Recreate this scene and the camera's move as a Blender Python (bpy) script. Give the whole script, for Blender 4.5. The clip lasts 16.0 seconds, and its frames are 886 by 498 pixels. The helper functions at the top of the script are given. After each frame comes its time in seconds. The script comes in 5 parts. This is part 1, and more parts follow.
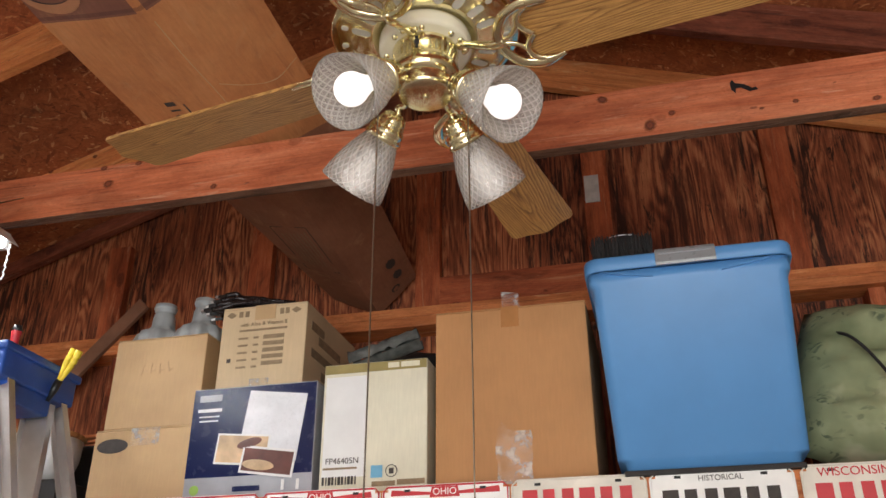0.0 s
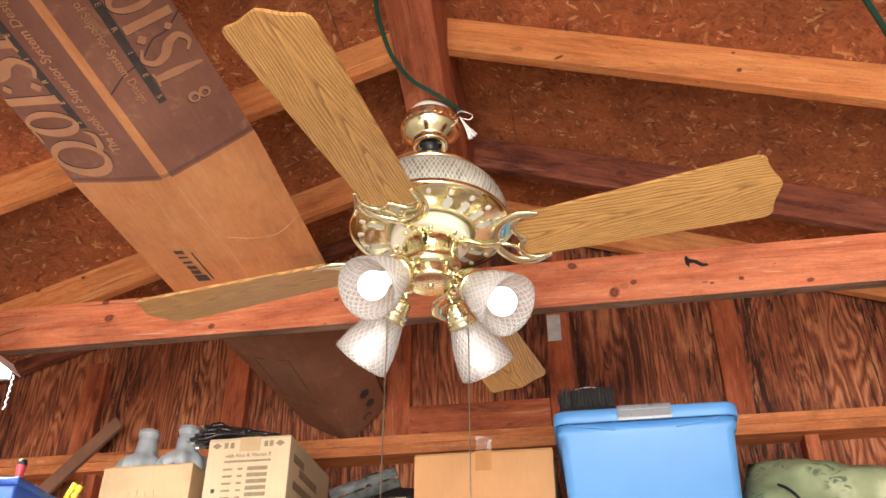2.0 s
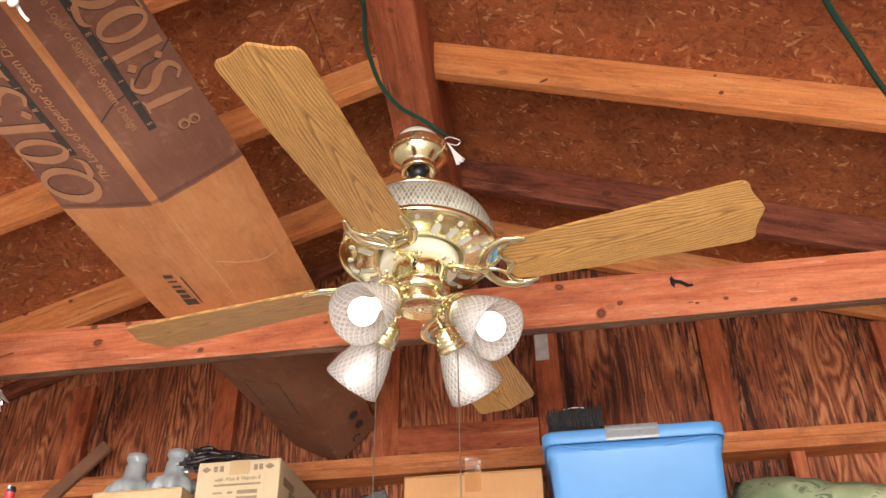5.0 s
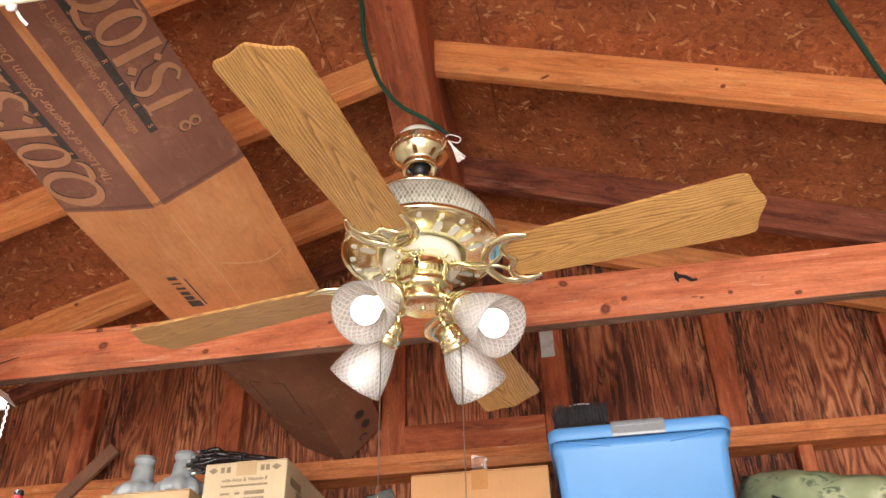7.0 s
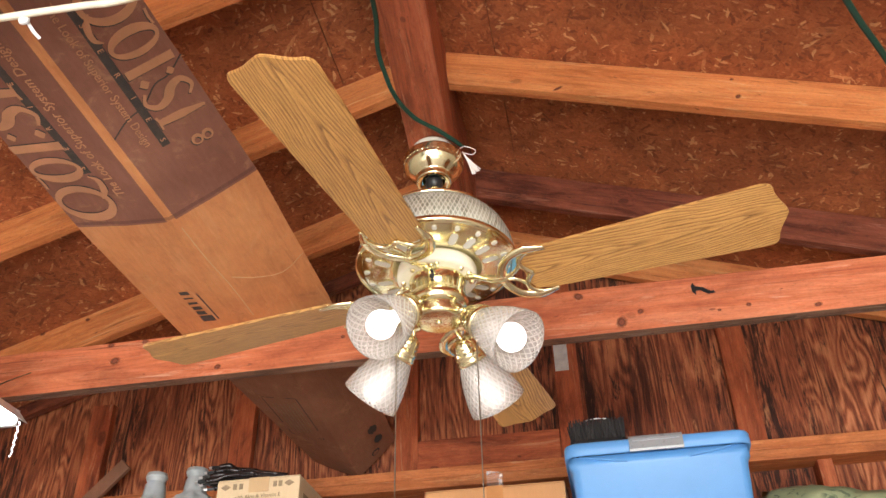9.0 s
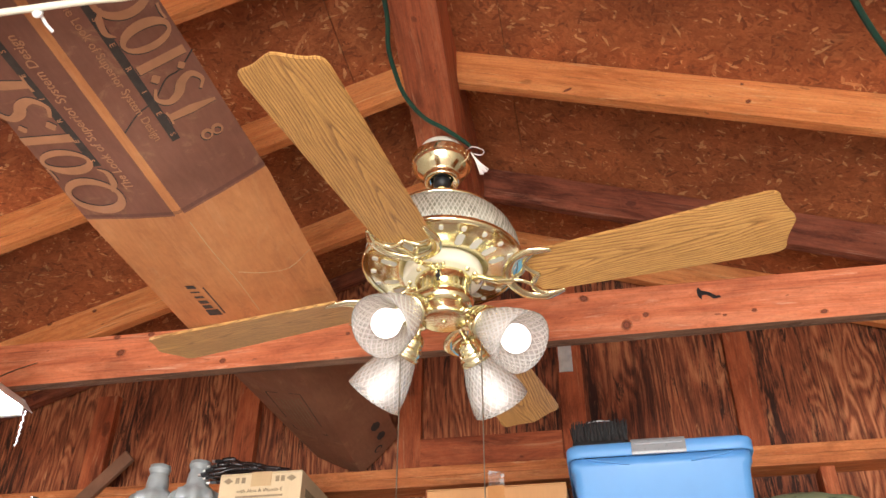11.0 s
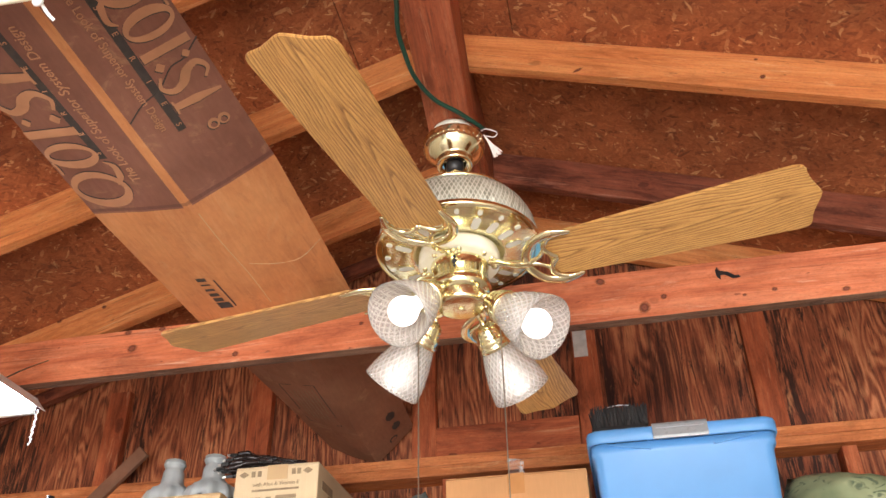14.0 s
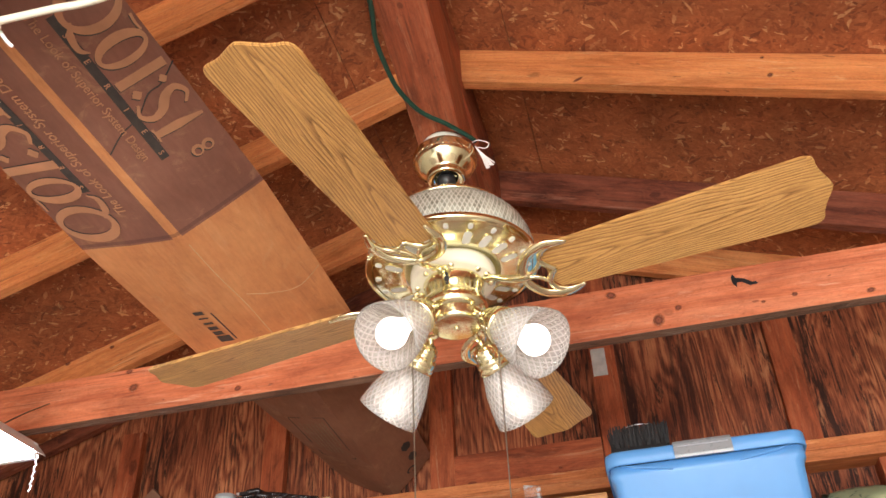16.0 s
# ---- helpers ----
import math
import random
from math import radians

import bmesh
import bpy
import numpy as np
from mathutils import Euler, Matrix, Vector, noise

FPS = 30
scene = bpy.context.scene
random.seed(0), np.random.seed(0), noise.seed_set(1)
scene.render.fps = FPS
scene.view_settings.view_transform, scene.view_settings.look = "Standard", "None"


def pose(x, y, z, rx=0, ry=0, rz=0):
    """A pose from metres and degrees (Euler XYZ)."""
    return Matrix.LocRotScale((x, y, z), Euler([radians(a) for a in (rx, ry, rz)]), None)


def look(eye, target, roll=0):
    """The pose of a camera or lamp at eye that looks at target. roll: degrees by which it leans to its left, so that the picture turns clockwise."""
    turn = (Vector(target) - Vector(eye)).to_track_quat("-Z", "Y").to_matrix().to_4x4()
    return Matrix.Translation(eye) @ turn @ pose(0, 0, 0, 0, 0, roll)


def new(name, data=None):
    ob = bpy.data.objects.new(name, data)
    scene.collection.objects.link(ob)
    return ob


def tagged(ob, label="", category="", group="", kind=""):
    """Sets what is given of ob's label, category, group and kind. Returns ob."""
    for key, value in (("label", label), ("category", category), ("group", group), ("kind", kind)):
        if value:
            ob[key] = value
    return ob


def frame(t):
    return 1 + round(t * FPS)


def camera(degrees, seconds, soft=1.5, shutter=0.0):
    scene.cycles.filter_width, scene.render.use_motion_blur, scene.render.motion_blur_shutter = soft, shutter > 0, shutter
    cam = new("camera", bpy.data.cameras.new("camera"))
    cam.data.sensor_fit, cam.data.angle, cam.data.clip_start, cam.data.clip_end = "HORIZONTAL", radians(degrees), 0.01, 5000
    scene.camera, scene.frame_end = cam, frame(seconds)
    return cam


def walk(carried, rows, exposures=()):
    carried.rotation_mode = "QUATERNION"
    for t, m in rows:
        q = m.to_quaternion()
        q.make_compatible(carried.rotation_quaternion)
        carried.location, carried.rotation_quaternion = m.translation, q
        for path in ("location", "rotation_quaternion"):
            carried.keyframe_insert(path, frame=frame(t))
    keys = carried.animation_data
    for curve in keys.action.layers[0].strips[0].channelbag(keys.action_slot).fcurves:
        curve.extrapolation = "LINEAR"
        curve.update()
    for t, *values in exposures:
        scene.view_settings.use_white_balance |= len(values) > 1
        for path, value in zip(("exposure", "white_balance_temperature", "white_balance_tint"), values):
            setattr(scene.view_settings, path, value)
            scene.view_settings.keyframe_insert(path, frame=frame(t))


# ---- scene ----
cam = camera(54.1, 16.0)
PATH = [
    (0, (0.323, -1.164, 1.46), (-0.113, 0.575, 2.348), -0.1),
    (0.5, (0.314, -1.26, 1.481), (-0.109, 0.425, 2.472), 0.8),
    (1, (0.289, -1.343, 1.491), (-0.066, 0.329, 2.53), 0.7),
    (1.5, (0.282, -1.415, 1.49), (-0.031, 0.249, 2.554), 0.6),
    (2, (0.282, -1.45, 1.491), (-0.012, 0.211, 2.566), 0.2),
    (2.5, (0.28, -1.468, 1.495), (0.003, 0.188, 2.581), -0.1),
    (3, (0.274, -1.47, 1.492), (0.005, 0.182, 2.587), -0.1),
    (3.5, (0.276, -1.474, 1.495), (0.003, 0.172, 2.598), 0.1),
    (4, (0.278, -1.474, 1.495), (0.011, 0.168, 2.605), -0.0),
    (6.5, (0.288, -1.484, 1.493), (0.026, 0.167, 2.591), -1.8),
    (7, (0.289, -1.474, 1.493), (0.016, 0.171, 2.597), -1.4),
    (7.5, (0.284, -1.461, 1.5), (0.013, 0.183, 2.607), -1.4),
    (8, (0.279, -1.451, 1.505), (0.006, 0.185, 2.623), -2.1),
    (8.5, (0.274, -1.448, 1.504), (-0.011, 0.179, 2.631), -2.1),
    (9, (0.273, -1.457, 1.506), (-0.017, 0.168, 2.636), -1.3),
    (9.2, (0.279, -1.466, 1.506), (-0.01, 0.158, 2.638), -0.9),
    (11.5, (0.27, -1.459, 1.509), (-0.037, 0.169, 2.63), 0.2),
    (12, (0.263, -1.443, 1.514), (-0.05, 0.189, 2.627), -0.3),
    (12.5, (0.259, -1.44, 1.519), (-0.052, 0.196, 2.626), -0.8),
    (13, (0.261, -1.442, 1.522), (-0.049, 0.196, 2.628), -1.3),
    (13.5, (0.259, -1.438, 1.524), (-0.056, 0.198, 2.631), -1.3),
    (14, (0.249, -1.431, 1.524), (-0.073, 0.205, 2.627), -1.0),
    (14.5, (0.245, -1.43, 1.529), (-0.076, 0.207, 2.633), -1.2),
    (15, (0.248, -1.407, 1.536), (-0.078, 0.222, 2.649), -1.8),
    (15.5, (0.269, -1.37, 1.552), (-0.072, 0.241, 2.687), -2.6),
    (16, (0.294, -1.337, 1.554), (-0.076, 0.252, 2.711), -2.7),
]
EXPOSURES = [(0.0, 0.17), (0.5, 0.68), (1.0, 0.95), (1.5, 1.17), (2.0, 1.27), (3.0, 1.22), (7.5, 1.19), (16.0, 1.21)]
walk(cam, [(t, look(eye, target, roll)) for t, eye, target, roll in PATH], EXPOSURES)

# ---- world, daylight and exposure ----
world = bpy.data.worlds.new("world")
scene.world = world
world.use_nodes = True
wn = world.node_tree
sky = wn.nodes.new("ShaderNodeTexSky")
sky.sky_type, sky.sun_disc, sky.sun_elevation, sky.sun_rotation = "NISHITA", False, radians(39.5), radians(190)
wn.links.new(sky.outputs[0], wn.nodes["Background"].inputs[0])
wn.nodes["Background"].inputs[1].default_value = 0.12

sun = new("sun", bpy.data.lights.new("sun", "SUN"))
sun.data.energy, sun.data.angle, sun.data.color = 5.0, radians(0.5), (1.0, 0.98, 0.94)
sun.matrix_world = look((2.2, -12, 10.1), (0, 0, 0))

door_light = new("door_daylight", bpy.data.lights.new("door_daylight", "AREA"))
door_light.data.shape, door_light.data.size, door_light.data.size_y = "RECTANGLE", 3.4, 2.1
door_light.data.energy, door_light.data.color = 145, (0.98, 0.99, 0.97)
door_light.matrix_world = look((0.62, -4.72, 1.08), (0.6, 0.0, 2.5))


# ---- materials ----
def nodes_of(name):
    m = bpy.data.materials.new(name)
    m.use_nodes = True
    t = m.node_tree
    return m, t, t.nodes["Principled BSDF"], t.nodes.new, t.links.new


def ramp(t, fac, stops):
    r = t.nodes.new("ShaderNodeValToRGB")
    while len(r.color_ramp.elements) < len(stops):
        r.color_ramp.elements.new(0.5)
    for e, (p, c) in zip(r.color_ramp.elements, stops):
        e.position, e.color = p, (*c, 1)
    t.links.new(fac, r.inputs[0])
    return r.outputs[0]


def mixed(t, fac, a, b, mode="MIX"):
    m = t.nodes.new("ShaderNodeMix")
    m.data_type, m.blend_type = "RGBA", mode
    for sock, v in ((m.inputs[0], fac), (m.inputs[6], a), (m.inputs[7], b)):
        if isinstance(v, (int, float)):
            sock.default_value = v
        elif isinstance(v, tuple):
            sock.default_value = (*v, 1)
        else:
            t.links.new(v, sock)
    return m.outputs[2]


def sums(t, op, a, b=0.0):
    m = t.nodes.new("ShaderNodeMath")
    m.operation = op
    for sock, v in ((m.inputs[0], a), (m.inputs[1], b)):
        if isinstance(v, (int, float)):
            sock.default_value = v
        else:
            t.links.new(v, sock)
    return m.outputs[0]


def coords(t, scale=(1, 1, 1), shift=True, turn=(0, 0, 0)):
    """Object coordinates, stretched, with an offset of its own for every object."""
    co = t.nodes.new("ShaderNodeTexCoord")
    mp = t.nodes.new("ShaderNodeMapping")
    mp.inputs["Scale"].default_value = scale
    mp.inputs["Rotation"].default_value = turn
    src = co.outputs["Object"]
    if shift:
        oi = t.nodes.new("ShaderNodeObjectInfo")
        add = t.nodes.new("ShaderNodeVectorMath")
        add.operation = "MULTIPLY_ADD"
        t.links.new(oi.outputs["Random"], add.inputs[0])
        add.inputs[1].default_value = (17.3, 9.1, 5.7)
        t.links.new(src, add.inputs[2])
        src = add.outputs[0]
    t.links.new(src, mp.inputs[0])
    return mp.outputs[0]


def noise_tex(t, vec, scale, detail=5, rough=0.55, dist=0.0):
    n = t.nodes.new("ShaderNodeTexNoise")
    n.inputs["Scale"].default_value, n.inputs["Detail"].default_value = scale, detail
    n.inputs["Roughness"].default_value, n.inputs["Distortion"].default_value = rough, dist
    t.links.new(vec, n.inputs["Vector"])
    return n.outputs["Fac"]


def bump(t, bsdf, height, strength, distance=0.002):
    b = t.nodes.new("ShaderNodeBump")
    b.inputs["Strength"].default_value, b.inputs["Distance"].default_value = strength, distance
    t.links.new(height, b.inputs["Height"])
    t.links.new(b.outputs[0], bsdf.inputs["Normal"])


def wood(name, dark, mid, light, knots=0.5, grain=1.0, rough=0.6, stain=0.35):
    """Sawn softwood, the grain along the piece's own x axis, bending round knots of uneven size."""
    m, t, b, nn, ln = nodes_of(name)
    vo = nn("ShaderNodeTexVoronoi")
    vo.inputs["Scale"].default_value = 1.0
    wob = nn("ShaderNodeTexNoise")
    wob.inputs["Scale"].default_value, wob.inputs["Detail"].default_value = 3.0, 5
    vv = coords(t, (5.0, 9.0, 9.0))
    ad = nn("ShaderNodeMix")
    ad.data_type, ad.blend_type = "RGBA", "LINEAR_LIGHT"
    ad.inputs[0].default_value = 0.13
    ln(vv, ad.inputs[6])
    ln(vv, wob.inputs["Vector"])
    ln(wob.outputs["Color"], ad.inputs[7])
    ln(ad.outputs[2], vo.inputs["Vector"])
    each = nn("ShaderNodeSeparateColor")
    ln(vo.outputs["Color"], each.inputs[0])
    size = sums(t, "ADD", sums(t, "MULTIPLY", each.outputs[0], 0.85), 0.35)
    far = sums(t, "ADD", sums(t, "DIVIDE", vo.outputs["Distance"], size), sums(t, "MULTIPLY", sums(t, "LESS_THAN", each.outputs[1], 0.42), 2.0))
    near = ramp(t, far, [(0.0, (1, 1, 1)), (0.34, (0, 0, 0))])
    core = ramp(t, far, [(0.0, (0.75, 0.75, 0.75)), (0.06, (0.95, 0.95, 0.95)), (0.085, (0.6, 0.6, 0.6)), (0.105, (0.95, 0.95, 0.95)), (0.15, (0, 0, 0))])
    v = coords(t, (1.1 * grain, 16 * grain, 16 * grain))
    field = sums(t, "ADD", noise_tex(t, coords(t, (0.7 * grain, 9 * grain, 9 * grain)), 1.2, 1.5, 0.45, 0.3), sums(t, "MULTIPLY", near, 0.16))
    lines = sums(t, "ADD", sums(t, "MULTIPLY", sums(t, "SINE", sums(t, "MULTIPLY", field, 150)), 0.5), 0.5)
    rings = sums(t, "ADD", sums(t, "MULTIPLY", noise_tex(t, v, 1.6, 7, 0.66, 0.6), 0.93), sums(t, "MULTIPLY", lines, 0.07))
    fine = noise_tex(t, coords(t, (5, 190, 190)), 2.0, 3, 0.65)
    col = ramp(t, rings, [(0.24, dark), (0.5, mid), (0.80, light)])
    col = mixed(t, 0.4, col, ramp(t, fine, [(0.3, dark), (0.7, light)]), "OVERLAY")
    blot = noise_tex(t, coords(t, (1.5, 5, 5)), 2.2, 8, 0.72, 0.4)
    col = mixed(t, stain, col, ramp(t, blot, [(0.34, (0.22, 0.15, 0.13)), (0.5, (0.8, 0.75, 0.72)), (0.66, (1.15, 1.2, 1.24))]), "MULTIPLY")
    specks = noise_tex(t, coords(t, (60, 110, 110)), 1.6, 5, 0.7)
    col = mixed(t, 0.5, col, ramp(t, specks, [(0.30, (0.55, 0.48, 0.45)), (0.45, (0.95, 0.95, 0.95)), (0.70, (1.12, 1.12, 1.12))]), "MULTIPLY")
    nick = noise_tex(t, coords(t, (9, 30, 30), True, (0, 0, 0.35)), 1.8, 3, 0.6)
    col = mixed(t, ramp(t, nick, [(0.70, (0, 0, 0)), (0.74, (0.7, 0.7, 0.7))]), col, (dark[0] * 0.5, dark[1] * 0.45, dark[2] * 0.5))
    worn = noise_tex(t, coords(t, (2.2, 26, 26)), 1.7, 7, 0.72, 0.8)
    col = mixed(t, ramp(t, worn, [(0.58, (0, 0, 0)), (0.70, (0.55, 0.55, 0.55))]), col, (light[0] * 1.08, light[1] * 1.3, light[2] * 1.5))
    scuff = noise_tex(t, coords(t, (1.6, 45, 45), True, (0.2, 0.15, 0.3)), 1.5, 4, 0.65)
    col = mixed(t, ramp(t, scuff, [(0.63, (0, 0, 0)), (0.70, (0.65, 0.65, 0.65))]), col, (dark[0] * 0.4, dark[1] * 0.35, dark[2] * 0.4))
    col = mixed(t, sums(t, "MULTIPLY", near, 0.5 * knots), col, (dark[0] * 0.9, dark[1] * 0.65, dark[2] * 0.55))
    col = mixed(t, sums(t, "MULTIPLY", core, knots), col, (dark[0] * 0.26, dark[1] * 0.2, dark[2] * 0.22))
    ln(col, b.inputs["Base Color"])
    ln(ramp(t, fine, [(0.2, (rough - 0.1,) * 3), (0.8, (rough + 0.15,) * 3)]), b.inputs["Roughness"])
    b.inputs["Specular IOR Level"].default_value = 0.3
    bump(t, b, sums(t, "ADD", fine, sums(t, "MULTIPLY", worn, 0.6)), 0.5, 0.003)
    return m


def knot_wood():
    """The end grain of a knot: a dark rim, brown rings inside."""
    m, t, b, nn, ln = nodes_of("knot_wood")
    co = nn("ShaderNodeTexCoord")
    far = nn("ShaderNodeVectorMath")
    far.operation = "LENGTH"
    ln(co.outputs["Object"], far.inputs[0])
    n = noise_tex(t, co.outputs["Object"], 3.0, 4, 0.65)
    d = sums(t, "ADD", far.outputs["Value"], sums(t, "MULTIPLY", sums(t, "SUBTRACT", n, 0.5), 0.5))
    ln(ramp(t, d, [(0.0, (0.10, 0.024, 0.011)), (0.2, (0.24, 0.058, 0.022)), (0.4, (0.13, 0.031, 0.013)), (0.62, (0.27, 0.066, 0.026)), (1.0, (0.40, 0.11, 0.05))]), b.inputs["Base Color"])
    clear, mx = nn("ShaderNodeBsdfTransparent"), nn("ShaderNodeMixShader")
    ln(ramp(t, d, [(0.36, (0.05, 0.05, 0.05)), (0.95, (1, 1, 1))]), mx.inputs[0])
    ln(b.outputs[0], mx.inputs[1])
    ln(clear.outputs[0], mx.inputs[2])
    ln(mx.outputs[0], t.nodes["Material Output"].inputs[0])
    b.inputs["Roughness"].default_value = 0.6
    bump(t, b, n, 0.4, 0.002)
    return m


def ply(name, dark, mid, light):
    """Old rotary-cut plywood: wild cathedral grain running up, ragged near-black streaks and stains."""
    m, t, b, nn, ln = nodes_of(name)
    wild = noise_tex(t, coords(t, (30, 30, 12)), 1.2, 3, 0.6)
    field = sums(t, "ADD", noise_tex(t, coords(t, (5.0, 5.0, 0.75)), 1.4, 2.0, 0.45, 0.5), sums(t, "MULTIPLY", wild, 0.04))
    g = sums(t, "ADD", sums(t, "MULTIPLY", sums(t, "SINE", sums(t, "MULTIPLY", field, 105)), 0.5), 0.5)
    g2 = noise_tex(t, coords(t, (110, 110, 4.5)), 1.4, 5, 0.68, 0.4)
    mask = noise_tex(t, coords(t, (3.0, 3.0, 1.2)), 1.3, 2)
    g = sums(t, "MULTIPLY", g, ramp(t, mask, [(0.38, (0.10, 0.10, 0.10)), (0.62, (0.35, 0.35, 0.35))]))
    g = sums(t, "ADD", g, sums(t, "MULTIPLY", g2, 0.85))
    col = ramp(t, g, [(0.30, dark), (0.52, mid), (0.84, light)])
    streak = noise_tex(t, coords(t, (26, 26, 2.4)), 1.3, 9, 0.76, 1.6)
    where = noise_tex(t, coords(t, (3.4, 3.4, 0.7)), 1.0, 3)
    s1 = sums(t, "ADD", streak, sums(t, "MULTIPLY", sums(t, "SUBTRACT", where, 0.5), 0.5))
    col = mixed(t, ramp(t, s1, [(0.535, (0, 0, 0)), (0.60, (0.9, 0.9, 0.9))]), col, (0.020, 0.009, 0.007))
    broad = noise_tex(t, coords(t, (9, 9, 1.0)), 1.2, 7, 0.72, 1.2)
    col = mixed(t, ramp(t, broad, [(0.53, (0, 0, 0)), (0.64, (0.8, 0.8, 0.8))]), col, (0.055, 0.016, 0.009))
    chip = noise_tex(t, coords(t, (20, 20, 3.2)), 1.6, 6, 0.7, 0.8)
    col = mixed(t, ramp(t, chip, [(0.60, (0, 0, 0)), (0.70, (0.6, 0.6, 0.6))]), col, (0.62, 0.28, 0.13))
    tone = noise_tex(t, coords(t, (1.7, 1.7, 0.9)), 1.3, 4)
    col = mixed(t, 0.8, col, ramp(t, tone, [(0.32, (0.46, 0.34, 0.30)), (0.5, (0.95, 0.9, 0.86)), (0.68, (1.25, 1.25, 1.22))]), "MULTIPLY")
    ln(col, b.inputs["Base Color"])
    b.inputs["Roughness"].default_value = 0.62
    b.inputs["Specular IOR Level"].default_value = 0.25
    bump(t, b, g, 0.4, 0.003)
    return m


def osb(name):
    """Strand board: layers of long flakes lying every way, the uppermost one showing; a few are pale."""
    m, t, b, nn, ln = nodes_of(name)
    base = coords(t, (1, 1, 0.3))
    bend = nn("ShaderNodeTexNoise")
    bend.inputs["Scale"].default_value, bend.inputs["Detail"].default_value = 30.0, 3
    ln(base, bend.inputs["Vector"])
    warp = nn("ShaderNodeMix")
    warp.data_type, warp.blend_type = "RGBA", "LINEAR_LIGHT"
    warp.inputs[0].default_value = 0.006
    ln(base, warp.inputs[6])
    ln(bend.outputs["Color"], warp.inputs[7])
    top = shade = None
    for k, turn in enumerate((0.1, 0.8, 1.45, 2.05, 2.7)):
        mp = nn("ShaderNodeMapping")
        mp.inputs["Rotation"].default_value = (0, 0, turn)
        mp.inputs["Location"].default_value = (3.1 * k, 1.7 * k, 0)
        sc = nn("ShaderNodeVectorMath")
        sc.operation = "MULTIPLY"
        sc.inputs[1].default_value = (21 + 3 * k, 88 + 9 * k, 3)
        ln(warp.outputs[2], mp.inputs[0])
        ln(mp.outputs[0], sc.inputs[0])
        vo = nn("ShaderNodeTexVoronoi")
        vo.inputs["Scale"].default_value = 1.0
        ln(sc.outputs[0], vo.inputs["Vector"])
        s2 = nn("ShaderNodeSeparateColor")
        ln(vo.outputs["Color"], s2.inputs[0])
        if top is None:
            top, shade = s2.outputs[0], s2.outputs[1]
        else:
            over = sums(t, "GREATER_THAN", s2.outputs[0], top)
            shade = mixed(t, over, shade, s2.outputs[1])
            top = sums(t, "MAXIMUM", top, s2.outputs[0])
    col = ramp(t, shade, [(0.0, (0.27, 0.078, 0.031)), (0.12, (0.40, 0.118, 0.043)), (0.55, (0.48, 0.148, 0.054)), (0.86, (0.54, 0.18, 0.067)), (0.94, (0.58, 0.21, 0.083)), (0.98, (0.80, 0.44, 0.21))])
    fib = noise_tex(t, coords(t, (60, 60, 20)), 2.0, 4, 0.65)
    col = mixed(t, 0.45, col, ramp(t, fib, [(0.3, (0.5, 0.45, 0.42)), (0.65, (1.1, 1.1, 1.1))]), "MULTIPLY")
    patch = noise_tex(t, coords(t, (2.6, 2.6, 2.6)), 1.3, 6, 0.66)
    col = mixed(t, 0.7, col, ramp(t, patch, [(0.32, (0.45, 0.40, 0.37)), (0.68, (1.22, 1.2, 1.16))]), "MULTIPLY")
    stain = noise_tex(t, coords(t, (7, 7, 7)), 1.3, 7, 0.72)
    col = mixed(t, ramp(t, stain, [(0.60, (0, 0, 0)), (0.70, (0.7, 0.7, 0.7))]), col, (0.10, 0.034, 0.018))
    ln(col, b.inputs["Base Color"])
    b.inputs["Roughness"].default_value = 0.6
    bump(t, b, sums(t, "ADD", top, fib), 0.5, 0.003)
    return m


def plain(name, color, rough=0.5, metal=0.0, vary=0.12, scale=12.0, rel=0.1, spec=0.5):
    m, t, b, nn, ln = nodes_of(name)
    n1 = noise_tex(t, coords(t, (1, 1, 1)), scale, 5)
    n2 = noise_tex(t, coords(t, (1, 1, 1)), scale * 9, 3)
    lo = tuple(c * (1 - vary) for c in color)
    hi = tuple(min(1, c * (1 + vary)) for c in color)
    ln(ramp(t, n1, [(0.3, lo), (0.7, hi)]), b.inputs["Base Color"])
    ln(ramp(t, n2, [(0.3, (max(0, rough - 0.06),) * 3), (0.7, (min(1, rough + 0.06),) * 3)]), b.inputs["Roughness"])
    b.inputs["Metallic"].default_value = metal
    b.inputs["Specular IOR Level"].default_value = spec
    if rel:
        bump(t, b, n2, rel, 0.001)
    return m


def cardboard(name, color, flute=(0, 0, 1)):
    m, t, b, nn, ln = nodes_of(name)
    n1 = noise_tex(t, coords(t), 5, 5)
    n2 = noise_tex(t, coords(t, (60, 60, 6)), 3, 3)
    col = ramp(t, n1, [(0.3, tuple(c * 0.84 for c in color)), (0.7, tuple(c * 1.08 for c in color))])
    col = mixed(t, 0.12, col, ramp(t, n2, [(0.35, tuple(c * 0.5 for c in color)), (0.7, color)]))
    ln(col, b.inputs["Base Color"])
    b.inputs["Roughness"].default_value = 0.68
    b.inputs["Specular IOR Level"].default_value = 0.25
    bump(t, b, n2, 0.15, 0.001)
    return m


def emitter(name, color, strength):
    m, t, b, nn, ln = nodes_of(name)
    b.inputs["Base Color"].default_value = (*color, 1)
    b.inputs["Emission Color"].default_value = (*color, 1)
    b.inputs["Emission Strength"].default_value = strength
    return m


